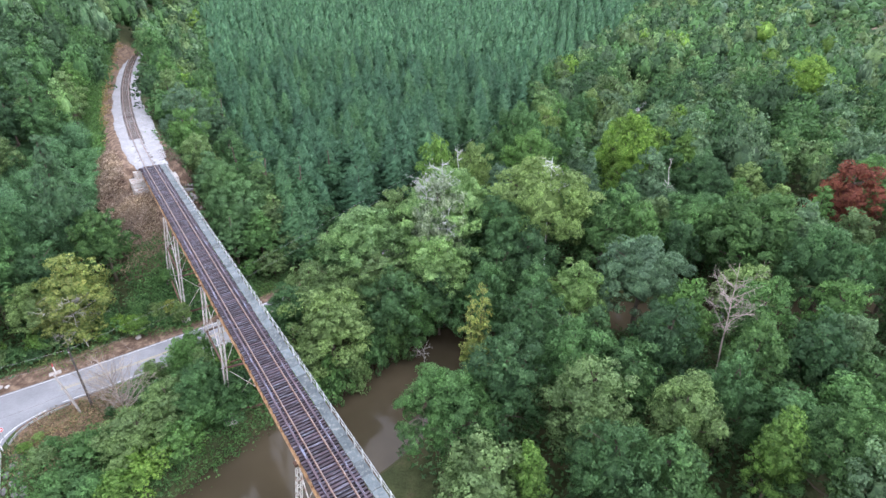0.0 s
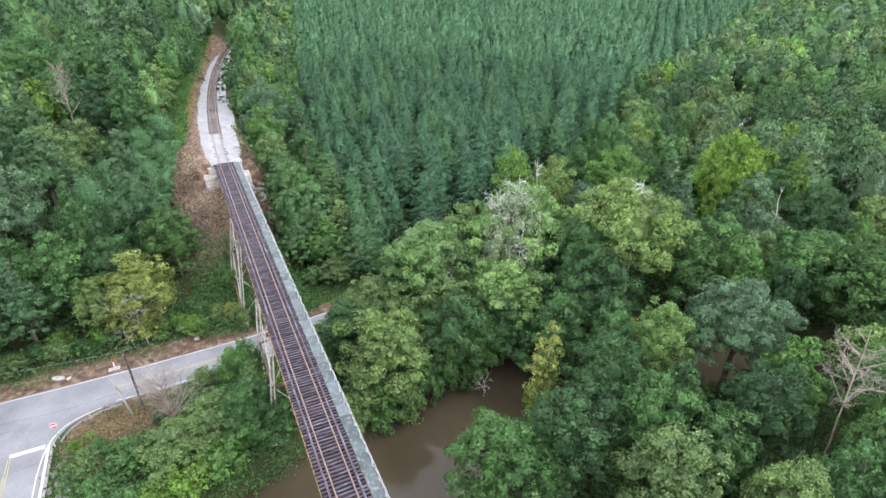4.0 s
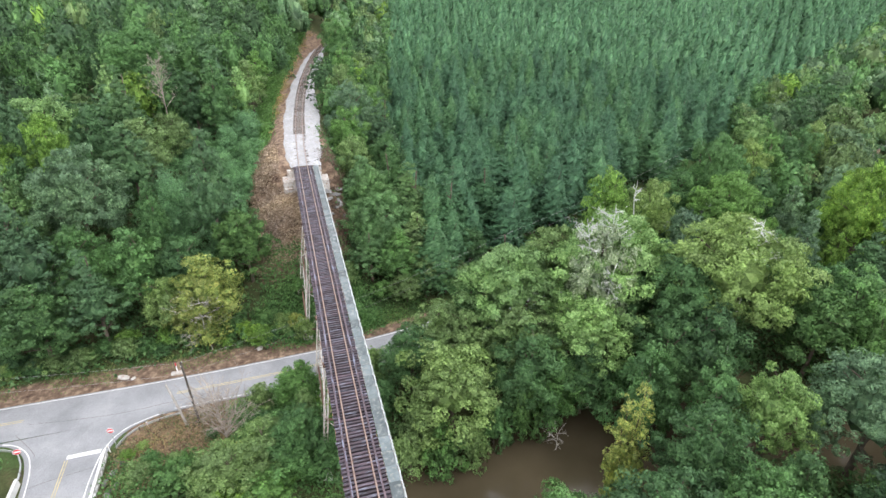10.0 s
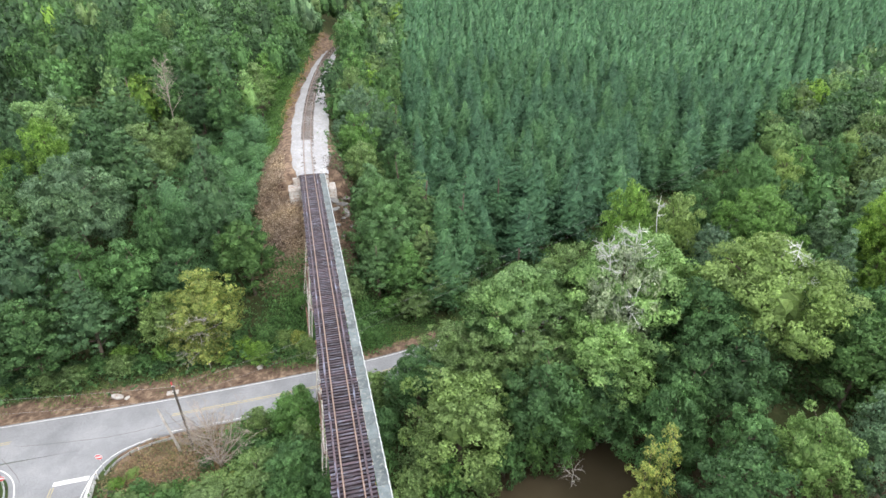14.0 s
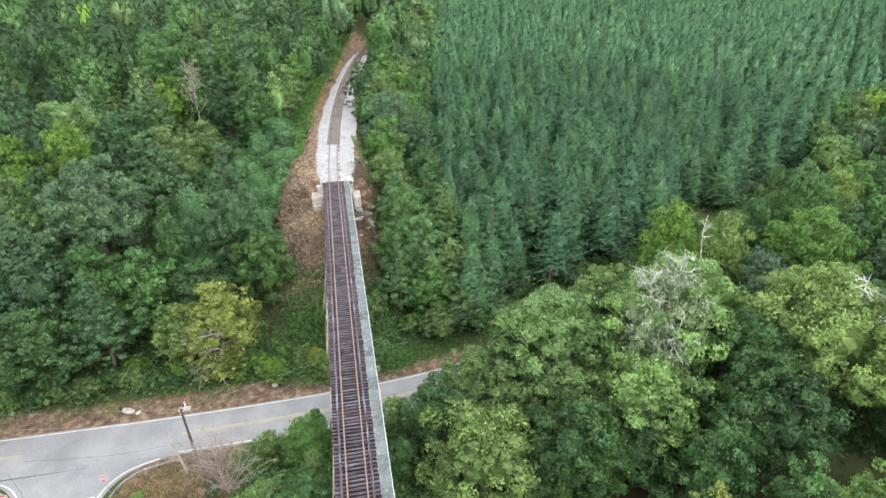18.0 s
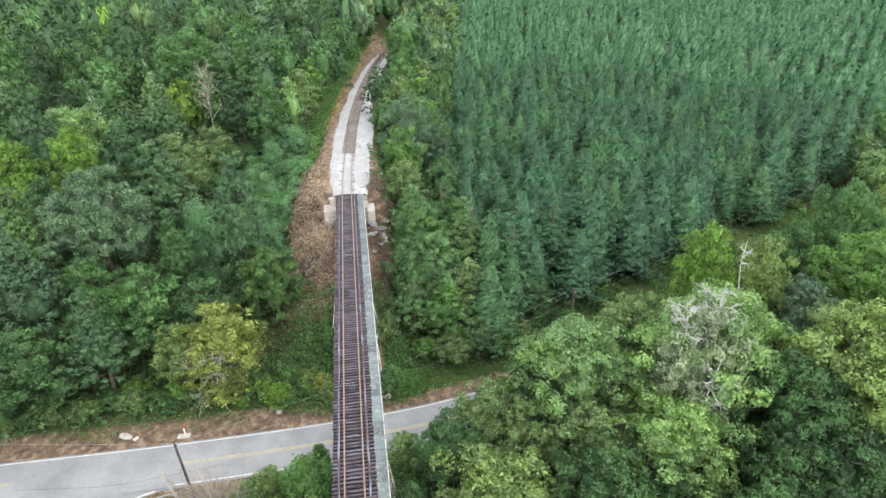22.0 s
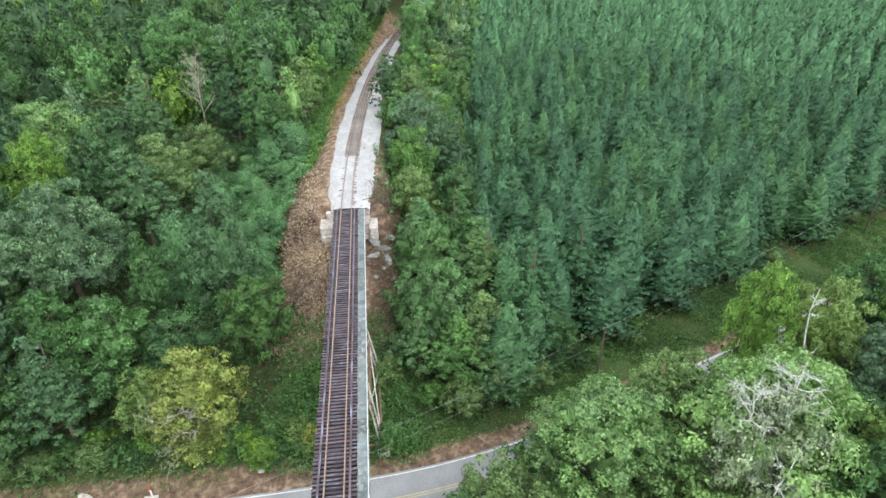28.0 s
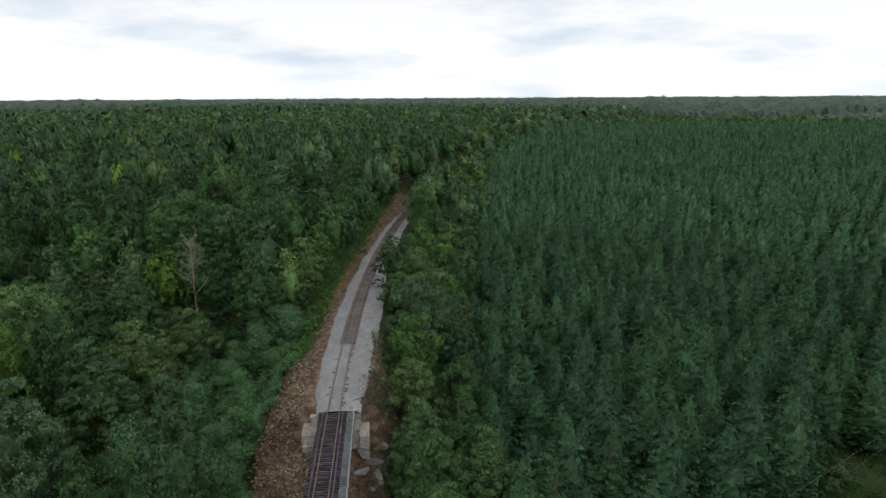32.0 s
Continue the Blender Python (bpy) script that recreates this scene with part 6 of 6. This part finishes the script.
# rough weeds on the slope between the road and the pines
wx_ = rngu.uniform(4.5, 112, 3400)
wy_ = 80.5 + 0.2 * np.minimum(wx_, 30) + 0.4 * np.maximum(wx_ - 30, 0) + rngu.uniform(5.5, 18, 3400)
sel = (dist_to(ROAD_LINE, wx_, wy_) > 5.6) & (wave(wx_, wy_, 3.1, 5) > -0.25) & (wy_ < 95 + 0.468 * np.maximum(wx_ - 22, 0))
cover("slope_weeds", wx_[sel], wy_[sel], land(wx_[sel], wy_[sel]) + 0.2 + 0.3 * np.maximum(0, wave(wx_[sel], wy_[sel], 1.6, 2)), 20, 0.16, LEAF["dark"], "rough green weeds on the slope below the pines", "weeds", 0.25, 0.8, 15, 0.6)
# red-brown weeds at the junction corner
jx, jy = rngu.uniform(-27, -14, 700), rngu.uniform(64.5, 75.2, 700)
sel = (dist_to(ROAD_LINE, jx, jy) > 4.6) & (jx > -26.8 + np.maximum(0, jy - 71.5) * 0.9)
cover("corner_weeds", jx[sel], jy[sel], land(jx[sel], jy[sel]) + 0.3 + 0.3 * np.maximum(0, wave(jx[sel], jy[sel], 0.9, 3)), 26, 0.11, LEAF["rust"], "dry red-brown weeds at the junction corner", "weeds", 0.25, 0.5, 10, 0.5)


# bushes round the tower feet and on the weedy corner
for x, y, r, h, colour in ((-3.7, 86.4, 1.8, 5.0, "olive"), (-4.6, 88.5, 1.6, 4.0, "yellow"), (-3.8, 95.5, 1.8, 3.6, "green"), (4.1, 86.4, 2.2, 6.5, "green"), (4.4, 95.0, 2.0, 6.0, "olive"), (-25.6, 69.4, 1.1, 1.8, "bright"), (-24.2, 70.6, 1.0, 1.5, "olive"), (-22.6, 67.6, 1.5, 2.6, "green"), (-19.8, 66.4, 1.6, 2.8, "olive"), (-17.6, 64.6, 1.7, 3.0, "green"), (-16.0, 69.6, 1.1, 2.2, "dark"), (-12.4, 65.4, 1.8, 3.2, "yellow")):
    plant("small", x, y, r, land1(x, y) + h, colour)
# bushes along the edge of the pines and on the verge slope
for k in range(26):
    x = rngu.uniform(22, 105)
    plant("small", x, 84.2 + 0.468 * x + rngu.uniform(-0.8, 1.5), rngu.uniform(1.2, 2.2), land1(x, 84.5 + 0.468 * x) + rngu.uniform(1.5, 3.6), str(rngu.choice(["dark", "green", "olive"])), "bushes along the pine edge")
for k in range(42):
    x = rngu.uniform(-60, -5)
    y = 87.6 + rngu.uniform(-0.6, 3.0) + 1.2 * (x < -20)
    plant("small", x, y, rngu.uniform(1.2, 2.6), land1(x, y) + rngu.uniform(1.5, 4.6), str(rngu.choice(["dark", "green", "olive", "bright"])), "bushes along the road verge")


# ---- dead trees ----
def dead_tree(x, y, h, spread_r, seed, label, limbs=14, z0=None, droop=0.0, low=0.35, thin=1.0, mat=DEADWOOD):
    """A bare tree: a trunk, limbs that rise outward, and two orders of twigs."""
    rng = np.random.default_rng(seed)
    z = land1(x, y) if z0 is None else z0
    th = thing("dead_tree", (x, y, z), label, "dead tree")
    zs = np.linspace(-0.4, h, 8)
    wob = np.cumsum(rng.normal(size=(8, 2)) * 0.012 * h, 0)
    core = np.c_[wob, zs]
    tv, tf = tube(core, np.linspace(0.013 * h * thin, 0.03, 8), 7)
    link_mesh("trunk", np_mesh("trunk", tv, tf, mat, True), None, th)
    for j in range(limbs):
        f = rng.uniform(low, 0.97)
        s = np.array([np.interp(f * h, zs, core[:, 0]), np.interp(f * h, zs, core[:, 1]), f * h])
        a = j * 2.4 + rng.uniform(-0.5, 0.5)
        ln = spread_r * (1.2 - f * 0.75) * rng.uniform(0.55, 1)
        way = np.array([math.cos(a), math.sin(a), rng.uniform(0.3, 1.0) - droop])
        m = s + way * ln * 0.5 + rng.normal(size=3) * 0.07 * ln
        e = m + (way + (0, 0, 0.25)) * ln * 0.5 + rng.normal(size=3) * 0.1 * ln
        pieces = [tube([s, m, e], [0.025 + 0.0045 * h * thin * (1.1 - f), 0.02 + 0.0018 * h * thin, 0.01], 5)]
        for q in range(9):
            b0 = s + (m - s) * rng.uniform(0.4, 1) if q < 2 else m + (e - m) * rng.uniform(0, 0.95)
            tw = way * 0.5 + rng.normal(size=3) * 0.6
            b1 = b0 + tw * ln * rng.uniform(0.2, 0.4)
            pieces.append(tube([b0, (b0 + b1) / 2 + rng.normal(size=3) * 0.04 * ln, b1], [0.01 + 0.001 * h * thin, 0.009 + 0.0007 * h * thin, 0.006], 4))
            for r_ in range(2):
                c0 = b0 + (b1 - b0) * rng.uniform(0.4, 0.9)
                c1 = c0 + (tw * 0.5 + rng.normal(size=3) * 0.5) * ln * 0.18
                pieces.append(tube([c0, (c0 + c1) / 2, c1], [0.012, 0.01, 0.005], 3))
        pieces = [(v_, np.c_[f_[:, :3], f_[:, 3]]) for v_, f_ in pieces]
        bv_, bf_ = join(pieces)
        link_mesh("limb", np_mesh("limb", bv_, bf_, mat, True), None, th)


dead_tree(50.5, 28.5, 20.5, 4.8, 1, "bare bleached dead tree standing above the canopy", 26, low=0.5, thin=0.5, mat=TWIG)
dead_tree(-27.5, 153.0, 20.0, 4.0, 2, "tall grey dead snag with short forked limbs", 30, droop=-0.4, low=0.45, thin=0.6, mat=TWIG)
dead_tree(-14.6, 69.4, 7.4, 4.4, 3, "leafless grey-brown bush at the road corner", 60, droop=-0.55, low=0.06, thin=0.9, mat=TWIG)
for x, y, h, r_, seed_, n_ in ((34.8, 71.0, 21.8, 3.8, 4, 16), (36.8, 72.4, 23.4, 4.2, 14, 20)):
    dead_tree(x, y, h, r_, seed_, "white lichen-covered twigs on top of a thinning crown", n_, droop=0.25, low=0.74, thin=0.36, mat=LICHEN)
dead_tree(35.6, 68.8, 16.5, 4.2, 24, "pale dead branches jutting from a thinning crown", 12, droop=0.6, low=0.7, thin=0.6, mat=LICHEN)
dead_tree(82.0, 61.5, 17.5, 2.0, 5, "slim broken dead trunk among the trees", 8)
dead_tree(-60.0, 118.0, 22.0, 3.0, 6, "slim grey dead snag among the trees", 10)
dead_tree(24.8, 58.4, 3.0, 2.5, 7, "bleached driftwood snag at the water's edge", 8, z0=-2.7)
dead_tree(-17.0, 88.0, 9.0, 5.0, 8, "pale bare branches under a yellowing tree", 26, droop=0.45, low=0.35, thin=0.7)
dead_tree(50.5, 84.5, 20.0, 2.4, 9, "thin bleached snag behind the big crowns", 14, thin=0.7, mat=LICHEN)
dead_tree(55.0, 65.0, 22.5, 5.0, 10, "pale dead limbs showing through a light crown", 12, droop=0.4, low=0.6, thin=0.5, mat=LICHEN)
plant("medium", -25.0, 142.0, 4.4, 24.0, "olive")
